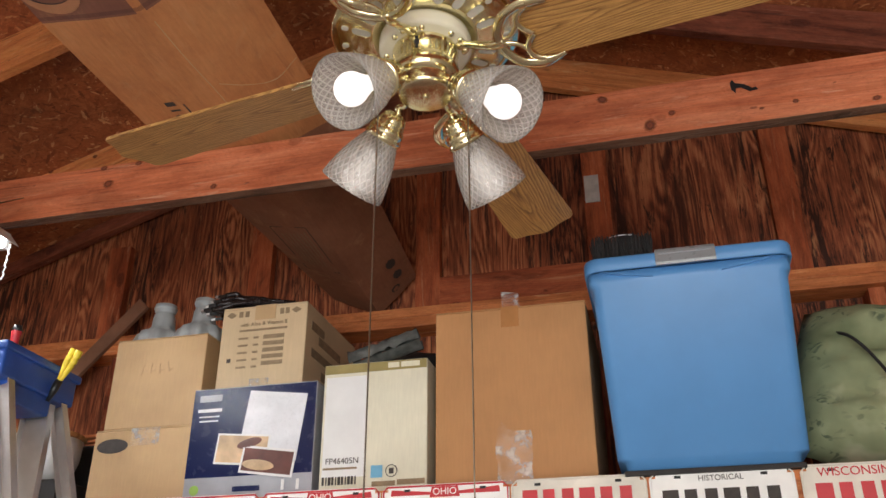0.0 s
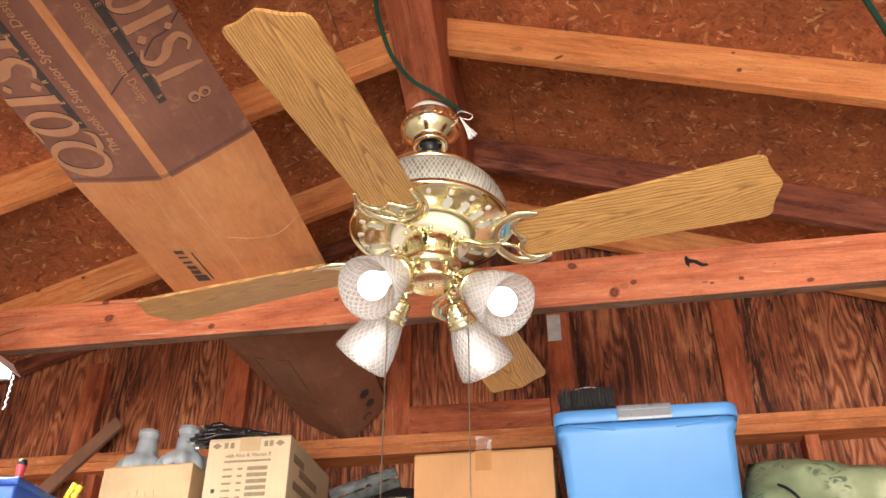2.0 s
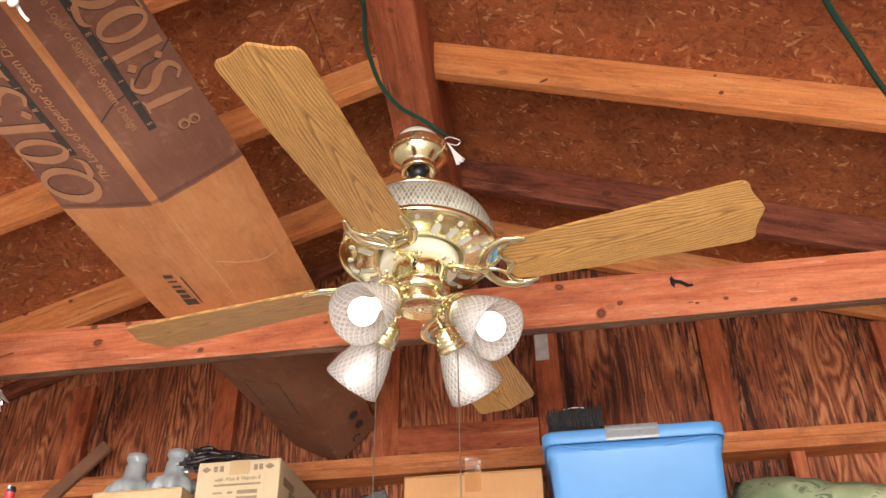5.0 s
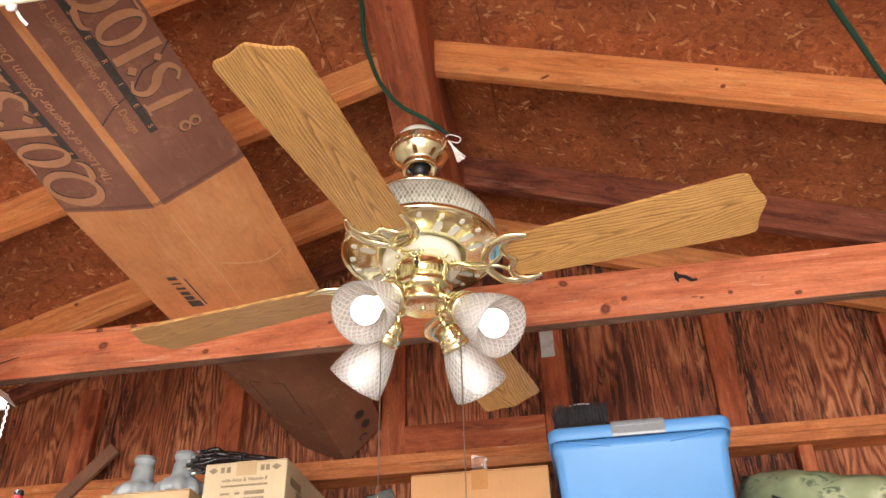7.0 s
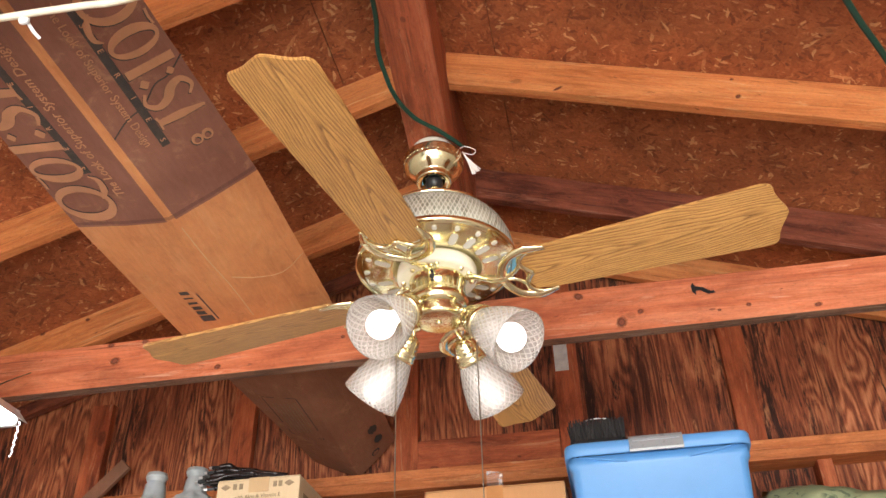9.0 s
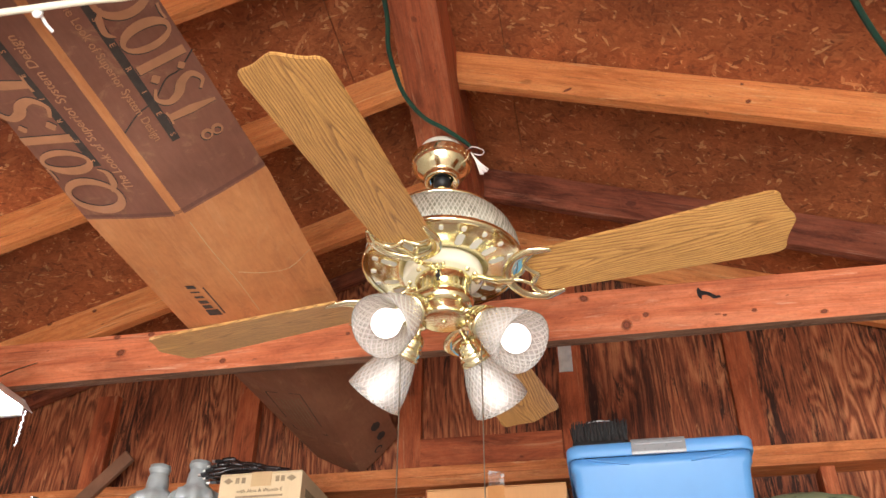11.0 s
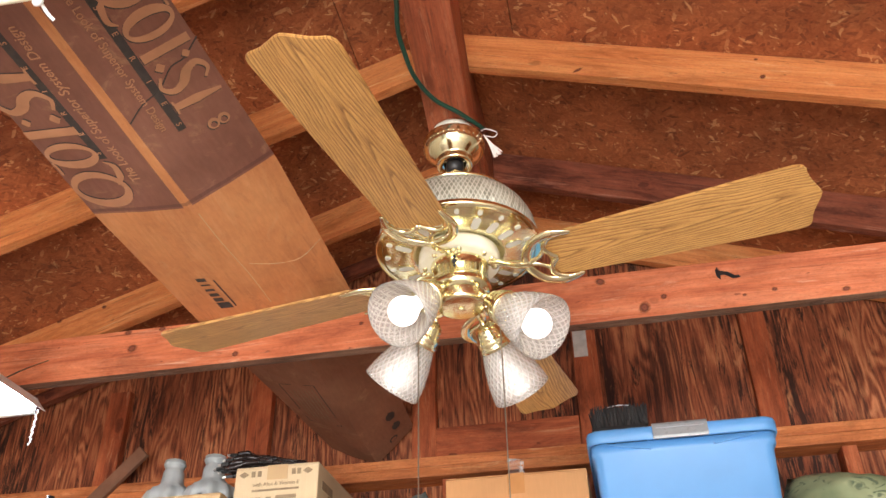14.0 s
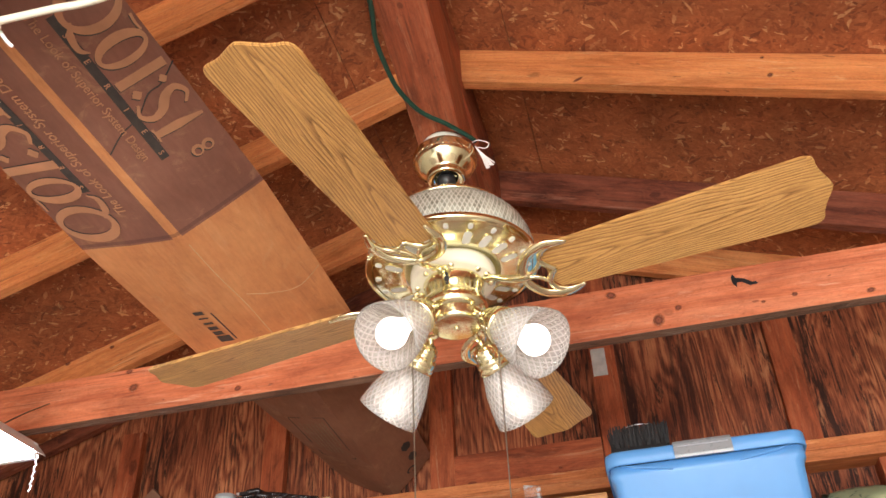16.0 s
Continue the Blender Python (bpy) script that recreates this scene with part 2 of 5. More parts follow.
M = {}
M["tie"] = wood("tie_wood", (0.34, 0.105, 0.050), (0.57, 0.215, 0.104), (0.73, 0.37, 0.215), 0.35, 0.9, 0.55, 0.5)
M["rafter"] = wood("rafter_wood", (0.46, 0.155, 0.05), (0.70, 0.31, 0.12), (0.82, 0.46, 0.21), 0.5, 1.0, 0.6, 0.35)
M["beam"] = wood("beam_wood", (0.22, 0.065, 0.03), (0.40, 0.13, 0.06), (0.58, 0.25, 0.13), 0.6, 1.1, 0.5, 0.75)
M["stud"] = wood("stud_wood", (0.26, 0.068, 0.027), (0.47, 0.15, 0.060), (0.62, 0.26, 0.12), 0.7, 1.0, 0.6, 0.85)
M["plate"] = wood("plate_wood", (0.44, 0.15, 0.052), (0.64, 0.27, 0.105), (0.78, 0.41, 0.19), 0.5, 1.0, 0.6, 0.6)
M["ply"] = ply("plywood", (0.075, 0.020, 0.010), (0.30, 0.085, 0.036), (0.60, 0.235, 0.105))
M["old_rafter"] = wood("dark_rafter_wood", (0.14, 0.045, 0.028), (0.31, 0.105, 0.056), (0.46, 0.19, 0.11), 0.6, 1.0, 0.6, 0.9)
M["knot"] = knot_wood()
M["osb"] = osb("strand_board")
M["brass"] = plain("polished_brass", (0.83, 0.76, 0.48), 0.15, 1.0, 0.05, 8, 0.02)
M["brushed_brass"] = plain("satin_brass", (0.82, 0.75, 0.48), 0.22, 1.0, 0.06, 10, 0.02)
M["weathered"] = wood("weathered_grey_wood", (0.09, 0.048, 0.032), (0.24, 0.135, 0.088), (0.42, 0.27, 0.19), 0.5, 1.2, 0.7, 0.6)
M["slot"] = plain("pale_slot_liner", (0.58, 0.55, 0.47), 0.5, 0.0, 0.05, 20, 0.02)
M["cream"] = plain("cream_enamel", (0.80, 0.74, 0.58), 0.35, 0.0, 0.05, 20, 0.02)
M["black"] = plain("black_plastic", (0.012, 0.012, 0.013), 0.4, 0.0, 0.2, 20)
M["dark"] = plain("dark_rubber", (0.02, 0.018, 0.018), 0.7, 0.0, 0.2, 30)
M["silver"] = plain("silver_metal", (0.55, 0.55, 0.56), 0.3, 1.0, 0.1, 30)
M["alu"] = plain("aluminium", (0.62, 0.61, 0.60), 0.38, 0.9, 0.12, 14)
M["steel"] = plain("chain_steel", (0.30, 0.26, 0.2), 0.35, 1.0, 0.2, 60)
M["concrete"] = plain("concrete", (0.60, 0.58, 0.55), 0.85, 0.0, 0.2, 2.5, 0.4)
M["ground"] = plain("driveway_gravel", (0.32, 0.31, 0.29), 0.9, 0.0, 0.25, 2.0, 0.5)
M["paper"] = plain("grey_paper", (0.5, 0.46, 0.42), 0.8, 0.0, 0.15, 40)
M["white"] = plain("white_enamel", (0.78, 0.78, 0.77), 0.35, 0.0, 0.05, 12)
M["cable"] = plain("cream_cable", (0.72, 0.66, 0.52), 0.45, 0.0, 0.08, 20)
M["green"] = plain("green_cord", (0.006, 0.045, 0.028), 0.5, 0.0, 0.15, 40)
M["string"] = plain("white_string", (0.7, 0.62, 0.58), 0.8, 0.0, 0.1, 40)
M["blue"] = plain("blue_plastic", (0.105, 0.30, 0.62), 0.42, 0.0, 0.05, 6, 0.04)
M["latch"] = plain("grey_plastic", (0.27, 0.28, 0.29), 0.3, 0.0, 0.05, 10, 0.0)
M["ladder_blue"] = plain("ladder_blue_plastic", (0.016, 0.075, 0.34), 0.4, 0.0, 0.15, 20)
M["card"] = cardboard("tan_cardboard", (0.55, 0.28, 0.12))
M["card_light"] = cardboard("pale_cardboard", (0.56, 0.375, 0.20))
M["card_cream"] = cardboard("cream_cardboard", (0.66, 0.50, 0.31))
M["white_card"] = cardboard("off_white_carton", (0.78, 0.74, 0.58))
M["tape"] = plain("packing_tape", (0.48, 0.225, 0.085), 0.18, 0.0, 0.1, 20, 0.05)
M["ink"] = plain("faded_black_ink", (0.05, 0.04, 0.035), 0.7, 0.0, 0.2, 50, 0)
M["ink_grey"] = plain("grey_brown_ink", (0.27, 0.19, 0.11), 0.7, 0.0, 0.2, 50, 0)
M["red"] = plain("red_paint", (0.55, 0.03, 0.04), 0.45, 0.0, 0.1, 20, 0)
M["plate_white"] = plain("plate_white_enamel", (0.90, 0.89, 0.87), 0.35, 0.0, 0.08, 12, 0.05)
M["plate_cream"] = plain("plate_cream_enamel", (0.76, 0.71, 0.62), 0.4, 0.0, 0.15, 12, 0.05)
M["navy"] = plain("navy_print", (0.007, 0.012, 0.060), 0.25, 0.0, 0.1, 5, 0.02, 0.3)
M["grey_print"] = plain("grey_print", (0.36, 0.37, 0.41), 0.35, 0.0, 0.15, 10, 0.02)
M["photo_light"] = plain("photo_pale_print", (0.72, 0.73, 0.76), 0.3, 0.0, 0.12, 14, 0)
M["photo_tan"] = plain("photo_tan_print", (0.55, 0.38, 0.22), 0.35, 0.0, 0.5, 12, 0)
M["photo_brown"] = plain("photo_brown_print", (0.12, 0.035, 0.025), 0.35, 0.0, 0.5, 12, 0)
M["olive_band"] = plain("olive_print", (0.30, 0.24, 0.085), 0.5, 0.0, 0.2, 12, 0)
M["sky_print"] = plain("light_blue_print", (0.16, 0.42, 0.62), 0.4, 0.0, 0.1, 12, 0)
M["grey_bottle"] = plain("grey_frosted_plastic", (0.36, 0.38, 0.38), 0.45, 0.0, 0.1, 20)
M["yellow"] = plain("yellow_rubber", (0.78, 0.60, 0.03), 0.4, 0.0, 0.1, 20)
M["pencil"] = plain("faint_pencil", (0.50, 0.33, 0.172), 0.7, 0.0, 0.1, 20, 0)
M["hair"] = plain("black_cable_sheath", (0.02, 0.013, 0.012), 0.25, 0.0, 0.3, 40)
M["flue"] = plain("grey_brown_board", (0.22, 0.10, 0.055), 0.7, 0.0, 0.25, 8)
M["tan_ink"] = plain("tan_print", (0.45, 0.215, 0.11), 0.5, 0.0, 0.12, 20, 0)
M["bulb"] = emitter("bulb_glow", (1.0, 0.95, 0.93), 0.85)
M["wall_paint"] = plain("pale_wall_paint", (0.42, 0.38, 0.32), 0.8, 0.0, 0.1, 3.0, 0.1)
M["tube"] = emitter("tube_glow", (0.95, 0.98, 1.0), 26.0)


def oak():
    """Oak veneer, the grain along x: nested cathedral arches down the middle, straight lines at the edges, and pores."""
    m, t, b, nn, ln = nodes_of("oak_veneer")
    sp = nn("ShaderNodeSeparateXYZ")
    ln(coords(t, (1, 1, 1), False), sp.inputs[0])
    oi = nn("ShaderNodeObjectInfo")
    drift = noise_tex(t, coords(t, (3.2, 5, 5)), 1.0, 2, 0.5)
    y = sums(t, "ADD", sp.outputs[1], sums(t, "MULTIPLY", sums(t, "SUBTRACT", drift, 0.5), 0.06))
    y = sums(t, "ADD", y, sums(t, "MULTIPLY", sums(t, "SUBTRACT", oi.outputs["Random"], 0.5), 0.03))
    arch = sums(t, "SQRT", sums(t, "ADD", sums(t, "MULTIPLY", y, y), 0.00007))
    wild = noise_tex(t, coords(t, (7, 70, 70)), 1.5, 3, 0.6)
    f = sums(t, "ADD", sums(t, "MULTIPLY", sp.outputs[0], 11.0), sums(t, "MULTIPLY", arch, 165.0))
    f = sums(t, "ADD", f, sums(t, "ADD", sums(t, "MULTIPLY", wild, 0.9), sums(t, "MULTIPLY", noise_tex(t, coords(t, (1.5, 14, 14)), 1.0, 3), 4.0)))
    saw = sums(t, "FRACT", f)
    pores = noise_tex(t, coords(t, (11, 420, 420)), 1.4, 3, 0.65)
    col = ramp(t, saw, [(0.0, (0.25, 0.115, 0.036)), (0.14, (0.38, 0.19, 0.060)), (0.42, (0.55, 0.295, 0.092)), (0.88, (0.60, 0.335, 0.112)), (1.0, (0.34, 0.165, 0.052))])
    col = mixed(t, 0.7, col, ramp(t, pores, [(0.38, (0.45, 0.38, 0.30)), (0.56, (1, 1, 1))]), "MULTIPLY")
    slow = noise_tex(t, coords(t, (2, 9, 9)), 1.0, 3)
    col = mixed(t, 0.5, col, ramp(t, slow, [(0.3, (0.8, 0.76, 0.7)), (0.7, (1.1, 1.08, 1.05))]), "MULTIPLY")
    ln(col, b.inputs["Base Color"])
    b.inputs["Roughness"].default_value = 0.42
    bump(t, b, pores, 0.12, 0.001)
    return m


def cut_glass(name, clear, grid, low=(0.64, 0.61, 0.58), high=(0.74, 0.71, 0.68), through_it=0.55, sparkle=0.0):
    """Pressed glass with a diamond relief, from the map coordinates; sparkle sets facet apart from facet."""
    m, t, b, nn, ln = nodes_of(name)
    co = nn("ShaderNodeTexCoord")
    sp = nn("ShaderNodeSeparateXYZ")
    ln(co.outputs["UV"], sp.inputs[0])
    hs, cell = [], nn("ShaderNodeCombineXYZ")
    for i, s in enumerate((1, -1)):
        q = sums(t, "ADD", sums(t, "MULTIPLY", sp.outputs[0], grid[0]), sums(t, "MULTIPLY", sp.outputs[1], s * grid[1]))
        ln(sums(t, "FLOOR", q), cell.inputs[i])
        hs.append(sums(t, "ABSOLUTE", sums(t, "SUBTRACT", sums(t, "FRACT", q), 0.5)))
    h = sums(t, "MAXIMUM", hs[0], hs[1])
    edge = ramp(t, h, [(0.33, (0, 0, 0)), (0.48, (1, 1, 1))])
    facet = nn("ShaderNodeTexWhiteNoise")
    ln(cell.outputs[0], facet.inputs["Vector"])
    low = mixed(t, sums(t, "MULTIPLY", facet.outputs["Value"], sparkle), low, high)
    bp = nn("ShaderNodeBump")
    bp.inputs["Strength"].default_value, bp.inputs["Distance"].default_value = 0.9, 0.003
    ln(h, bp.inputs["Height"])
    b.inputs["Roughness"].default_value = 0.12
    b.inputs["IOR"].default_value = 1.48
    ln(mixed(t, edge, low, high), b.inputs["Base Color"])
    b.inputs["Transmission Weight"].default_value = through_it
    ln(bp.outputs[0], b.inputs["Normal"])
    tr = nn("ShaderNodeBsdfTranslucent")
    tr.inputs[0].default_value = (0.62, 0.60, 0.57, 1)
    ln(bp.outputs[0], tr.inputs["Normal"])
    tp = nn("ShaderNodeBsdfTransparent")
    tp.inputs[0].default_value = (0.95, 0.94, 0.92, 1)
    m1 = nn("ShaderNodeMixShader")
    m1.inputs[0].default_value = 0.16
    ln(b.outputs[0], m1.inputs[1])
    ln(tr.outputs[0], m1.inputs[2])
    m2 = nn("ShaderNodeMixShader")
    ln(sums(t, "MULTIPLY", sums(t, "SUBTRACT", 1.0, edge), clear), m2.inputs[0])
    ln(m1.outputs[0], m2.inputs[1])
    ln(tp.outputs[0], m2.inputs[2])
    ln(m2.outputs[0], t.nodes["Material Output"].inputs[0])
    return m


def carton_print():
    """Siding carton: kraft board, one end printed purple-brown, a bare strip along the fold."""
    m, t, b, nn, ln = nodes_of("siding_carton_print")
    co = nn("ShaderNodeTexCoord")
    sp = nn("ShaderNodeSeparateXYZ")
    ln(co.outputs["UV"], sp.inputs[0])
    u, v = sp.outputs[0], sp.outputs[1]
    n1 = noise_tex(t, coords(t, (1, 1, 1), False), 4, 9, 0.66)
    n2 = noise_tex(t, coords(t, (40, 8, 40), False), 3, 3)
    kraft = ramp(t, n1, [(0.3, (0.43, 0.165, 0.062)), (0.5, (0.57, 0.235, 0.090)), (0.7, (0.66, 0.30, 0.122))])
    rub = noise_tex(t, coords(t, (14, 1.6, 14), False), 2.0, 8, 0.72, 0.6)
    kraft = mixed(t, ramp(t, rub, [(0.52, (0, 0, 0)), (0.68, (0.5, 0.5, 0.5))]), kraft, (0.68, 0.345, 0.165))
    kraft = mixed(t, ramp(t, rub, [(0.30, (0.5, 0.5, 0.5)), (0.44, (0, 0, 0))]), kraft, (0.33, 0.125, 0.052))
    brown = ramp(t, n1, [(0.3, (0.185, 0.076, 0.050)), (0.7, (0.285, 0.126, 0.084))])
    au = sums(t, "ABSOLUTE", u)
    edge = sums(t, "ADD", v, sums(t, "MULTIPLY", sums(t, "SUBTRACT", n1, 0.5), 0.01))
    near = sums(t, "LESS_THAN", edge, sums(t, "ADD", 0.125, sums(t, "MULTIPLY", au, -0.05)))
    line = sums(t, "LESS_THAN", sums(t, "ABSOLUTE", sums(t, "SUBTRACT", edge, sums(t, "ADD", 0.112, sums(t, "MULTIPLY", au, -0.05)))), 0.006)
    strip = sums(t, "GREATER_THAN", au, 0.012)
    far = sums(t, "GREATER_THAN", edge, 0.735)
    f = sums(t, "MAXIMUM", sums(t, "MULTIPLY", near, strip), sums(t, "MULTIPLY", far, 0.8))
    col = mixed(t, f, kraft, brown)
    wear = noise_tex(t, coords(t, (1, 1, 1), False), 9, 7, 0.7, 0.6)
    col = mixed(t, ramp(t, wear, [(0.58, (0, 0, 0)), (0.72, (0.4, 0.4, 0.4))]), col, (0.62, 0.36, 0.19))
    col = mixed(t, ramp(t, wear, [(0.28, (0.45, 0.45, 0.45)), (0.4, (0, 0, 0))]), col, (0.2, 0.075, 0.04))
    col = mixed(t, sums(t, "MULTIPLY", line, 0.5), col, (0.1, 0.04, 0.035))
    col = mixed(t, 0.2, col, ramp(t, n2, [(0.3, (0.4, 0.35, 0.3)), (0.7, (1, 1, 1))]), "MULTIPLY")
    ln(col, b.inputs["Base Color"])
    b.inputs["Roughness"].default_value = 0.5
    b.inputs["Specular IOR Level"].default_value = 0.35
    bump(t, b, n2, 0.12, 0.001)
    return m


def leafy():
    """Sage cushion cloth with a dark leaf print."""
    m, t, b, nn, ln = nodes_of("leaf_print_cloth")
    v = coords(t, (11, 11, 18), False, (0.3, 0.9, 0.4))
    f = ramp(t, noise_tex(t, v, 1.6, 2.5, 0.55, 1.6), [(0.54, (0, 0, 0)), (0.62, (0.75, 0.75, 0.75))])
    big = noise_tex(t, coords(t, (1, 1, 1), False), 4.0, 4)
    base = ramp(t, big, [(0.33, (0.17, 0.20, 0.10)), (0.5, (0.30, 0.33, 0.18)), (0.62, (0.60, 0.58, 0.38))])
    gate = ramp(t, noise_tex(t, coords(t, (1, 1, 1), False), 6.0, 2), [(0.48, (0, 0, 0)), (0.56, (1, 1, 1))])
    ln(mixed(t, sums(t, "MULTIPLY", f, gate), base, (0.05, 0.075, 0.045)), b.inputs["Base Color"])
    b.inputs["Roughness"].default_value = 0.85
    bump(t, b, noise_tex(t, coords(t, (1, 1, 1), False), 400, 2), 0.3, 0.001)
    return m


def film_plastic():
    m, t, b, nn, ln = nodes_of("clear_film")
    b.inputs["Base Color"].default_value = (0.9, 0.9, 0.88, 1)
    b.inputs["Roughness"].default_value = 0.12
    tp = nn("ShaderNodeBsdfTransparent")
    mx = nn("ShaderNodeMixShader")
    n = noise_tex(t, coords(t, (1, 1, 1)), 30, 4)
    ln(ramp(t, n, [(0.35, (0.97, 0.97, 0.97)), (0.5, (0.85, 0.85, 0.85)), (0.65, (0.5, 0.5, 0.5))]), mx.inputs[0])
    ln(b.outputs[0], mx.inputs[1])
    ln(tp.outputs[0], mx.inputs[2])
    ln(mx.outputs[0], t.nodes["Material Output"].inputs[0])
    bump(t, b, n, 0.8, 0.006)
    return m


M["oak"] = oak()
M["shade_glass"] = cut_glass("pressed_shade_glass", 0.34, (28.0, 17.0), (0.66, 0.62, 0.58), (0.84, 0.80, 0.76), 0.6, 0.35)
M["band_glass"] = cut_glass("pressed_band_glass", 0.1, (112.0, 10.0), (0.27, 0.25, 0.18), (0.84, 0.81, 0.68), 0.2, 0.6)
M["carton"] = carton_print()
M["leafy"] = leafy()
M["film"] = film_plastic()
M["dark_film"] = plain("dark_glossy_wrap", (0.10, 0.11, 0.105), 0.12, 0.0, 0.6, 25, 0.9, 0.8)


# ---- mesh helpers ----
def link(name, bm, mat, parent=None, label="", smooth=False):
    me = bpy.data.meshes.new(name)
    bm.normal_update()
    bm.to_mesh(me)
    bm.free()
    me.materials.append(mat)
    if smooth:
        me.polygons.foreach_set("use_smooth", [True] * len(me.polygons))
    ob = new(name, me)
    if parent:
        ob.parent = parent
    if label:
        ob["label"] = label
    return ob


def part(name, bm, mat, parent, label="", smooth=False):
    return link(name, bm, mat, parent, label, smooth)


def again(ob, m):
    """Another piece on the same mesh."""
    o = new(ob.name.split(".")[0], ob.data)
    o.parent = ob.parent
    o.matrix_basis = m
    if "label" in ob:
        o["label"] = ob["label"]
    return o


def thing(name, m, label, category, group="", kind=""):
    e = new(name)
    e.empty_display_size = 0.1
    e.matrix_basis = m
    return tagged(e, label, category, group, kind)


def slab(x0, x1, y0, y1, z0, z1, bevel=0.0, seg=2, bm=None):
    fresh = bmesh.new()
    bmesh.ops.create_cube(fresh, size=1)
    for v in fresh.verts:
        v.co = ((x0 + x1) / 2 + v.co.x * (x1 - x0), (y0 + y1) / 2 + v.co.y * (y1 - y0), (z0 + z1) / 2 + v.co.z * (z1 - z0))
    if bevel:
        bmesh.ops.bevel(fresh, geom=fresh.edges[:], offset=bevel, segments=seg, affect="EDGES", profile=0.6)
    if bm is None:
        return fresh
    me = bpy.data.meshes.new("tmp")
    fresh.to_mesh(me)
    fresh.free()
    bm.from_mesh(me)
    bpy.data.meshes.remove(me)
    return bm


def lathe(profile, seg=48, bm=None, close=False, uv=False):
    """A body turned about z from (radius, height) pairs."""
    bm = bm or bmesh.new()
    lay = bm.loops.layers.uv.verify() if uv else None
    rings = []
    for r, z in profile:
        if r < 1e-6:
            rings.append([bm.verts.new((0, 0, z))])
        else:
            rings.append([bm.verts.new((r * math.cos(2 * math.pi * k / seg), r * math.sin(2 * math.pi * k / seg), z)) for k in range(seg)])
    n = len(rings)
    for i in range(n if close else n - 1):
        a, b = rings[i], rings[(i + 1) % n]
        for k in range(seg):
            j = (k + 1) % seg
            if len(a) == 1 and len(b) == 1:
                continue
            if len(a) == 1:
                bm.faces.new((a[0], b[k], b[j]))
            elif len(b) == 1:
                bm.faces.new((a[k], b[0], a[j]))
            else:
                f = bm.faces.new((a[k], b[k], b[j], a[j]))
                if uv:
                    us = (k / seg, k / seg, (k + 1) / seg, (k + 1) / seg)
                    vs = (i / n, (i + 1) / n, (i + 1) / n, i / n)
                    for lp, uu, vv in zip(f.loops, us, vs):
                        lp[lay].uv = (uu, vv)
    bmesh.ops.recalc_face_normals(bm, faces=bm.faces[:])
    return bm


def curve_points(pts, n=8):
    """A smooth line through points."""
    p = [Vector(q) for q in pts]
    p = [p[0] * 2 - p[1]] + p + [p[-1] * 2 - p[-2]]
    out = []
    for i in range(1, len(p) - 2):
        for k in range(n):
            s = k / n
            a, b, c, d = p[i - 1], p[i], p[i + 1], p[i + 2]
            out.append(0.5 * (2 * b + (c - a) * s + (2 * a - 5 * b + 4 * c - d) * s * s + (3 * b - a - 3 * c + d) * s ** 3))
    return out + [p[-2]]


def tube(pts, radius, seg=8, n=8, bm=None, flat=1.0):
    """A round rod along a smooth line; radius may be a pair, start and end."""
    bm = bm or bmesh.new()
    line = curve_points(pts, n) if n > 1 else [Vector(q) for q in pts]
    r0, r1 = radius if isinstance(radius, tuple) else (radius, radius)
    up = Vector((0, 0, 1))
    rings = []
    for i, q in enumerate(line):
        d = (line[min(i + 1, len(line) - 1)] - line[max(i - 1, 0)]).normalized()
        side = d.cross(up)
        side = side.normalized() if side.length > 0.05 else Vector((1, 0, 0))
        over = side.cross(d).normalized()
        r = r0 + (r1 - r0) * i / max(1, len(line) - 1)
        rings.append([bm.verts.new(q + side * (r * math.cos(2 * math.pi * k / seg)) + over * (r * flat * math.sin(2 * math.pi * k / seg))) for k in range(seg)])
    for a, b in zip(rings, rings[1:]):
        for k in range(seg):
            bm.faces.new((a[k], a[(k + 1) % seg], b[(k + 1) % seg], b[k]))
    bm.faces.new(rings[0][::-1])
    bm.faces.new(rings[-1])
    bmesh.ops.recalc_face_normals(bm, faces=bm.faces[:])
    return bm


def ball(r, center=(0, 0, 0), seg=16, scale=(1, 1, 1), bm=None):
    bm = bm or bmesh.new()
    made = bmesh.ops.create_uvsphere(bm, u_segments=seg, v_segments=max(6, seg // 2), radius=r)
    for v in made["verts"]:
        v.co = Vector((v.co.x * scale[0], v.co.y * scale[1], v.co.z * scale[2])) + Vector(center)
    return bm


def prism(outline, z0, z1, bm=None):
    """An outline in x and y raised from z0 to z1."""
    bm = bm or bmesh.new()
    lo = [bm.verts.new((x, y, z0)) for x, y in outline]
    hi = [bm.verts.new((x, y, z1)) for x, y in outline]
    bm.faces.new(lo[::-1])
    bm.faces.new(hi)
    for k in range(len(lo)):
        j = (k + 1) % len(lo)
        bm.faces.new((lo[k], lo[j], hi[j], hi[k]))
    bmesh.ops.recalc_face_normals(bm, faces=bm.faces[:])
    return bm


def lettering(name, words, size, mat, parent, m, label="", spacing=1.0):
    """Words in the built-in font as a thin mesh, centred on m, reading along its x axis."""
    cu = bpy.data.curves.new("words", "FONT")
    cu.body, cu.size, cu.align_x, cu.align_y, cu.space_character = words, size, "CENTER", "CENTER", spacing
    cu.extrude = 0.0006
    tmp = bpy.data.objects.new("words", cu)
    scene.collection.objects.link(tmp)
    me = bpy.data.meshes.new_from_object(tmp.evaluated_get(bpy.context.evaluated_depsgraph_get()))
    bpy.data.objects.remove(tmp)
    me.name = name
    me.materials.clear()
    me.materials.append(mat)
    ob = new(name, me)
    ob.parent = parent
    ob.matrix_basis = m
    if label:
        ob["label"] = label
    return ob


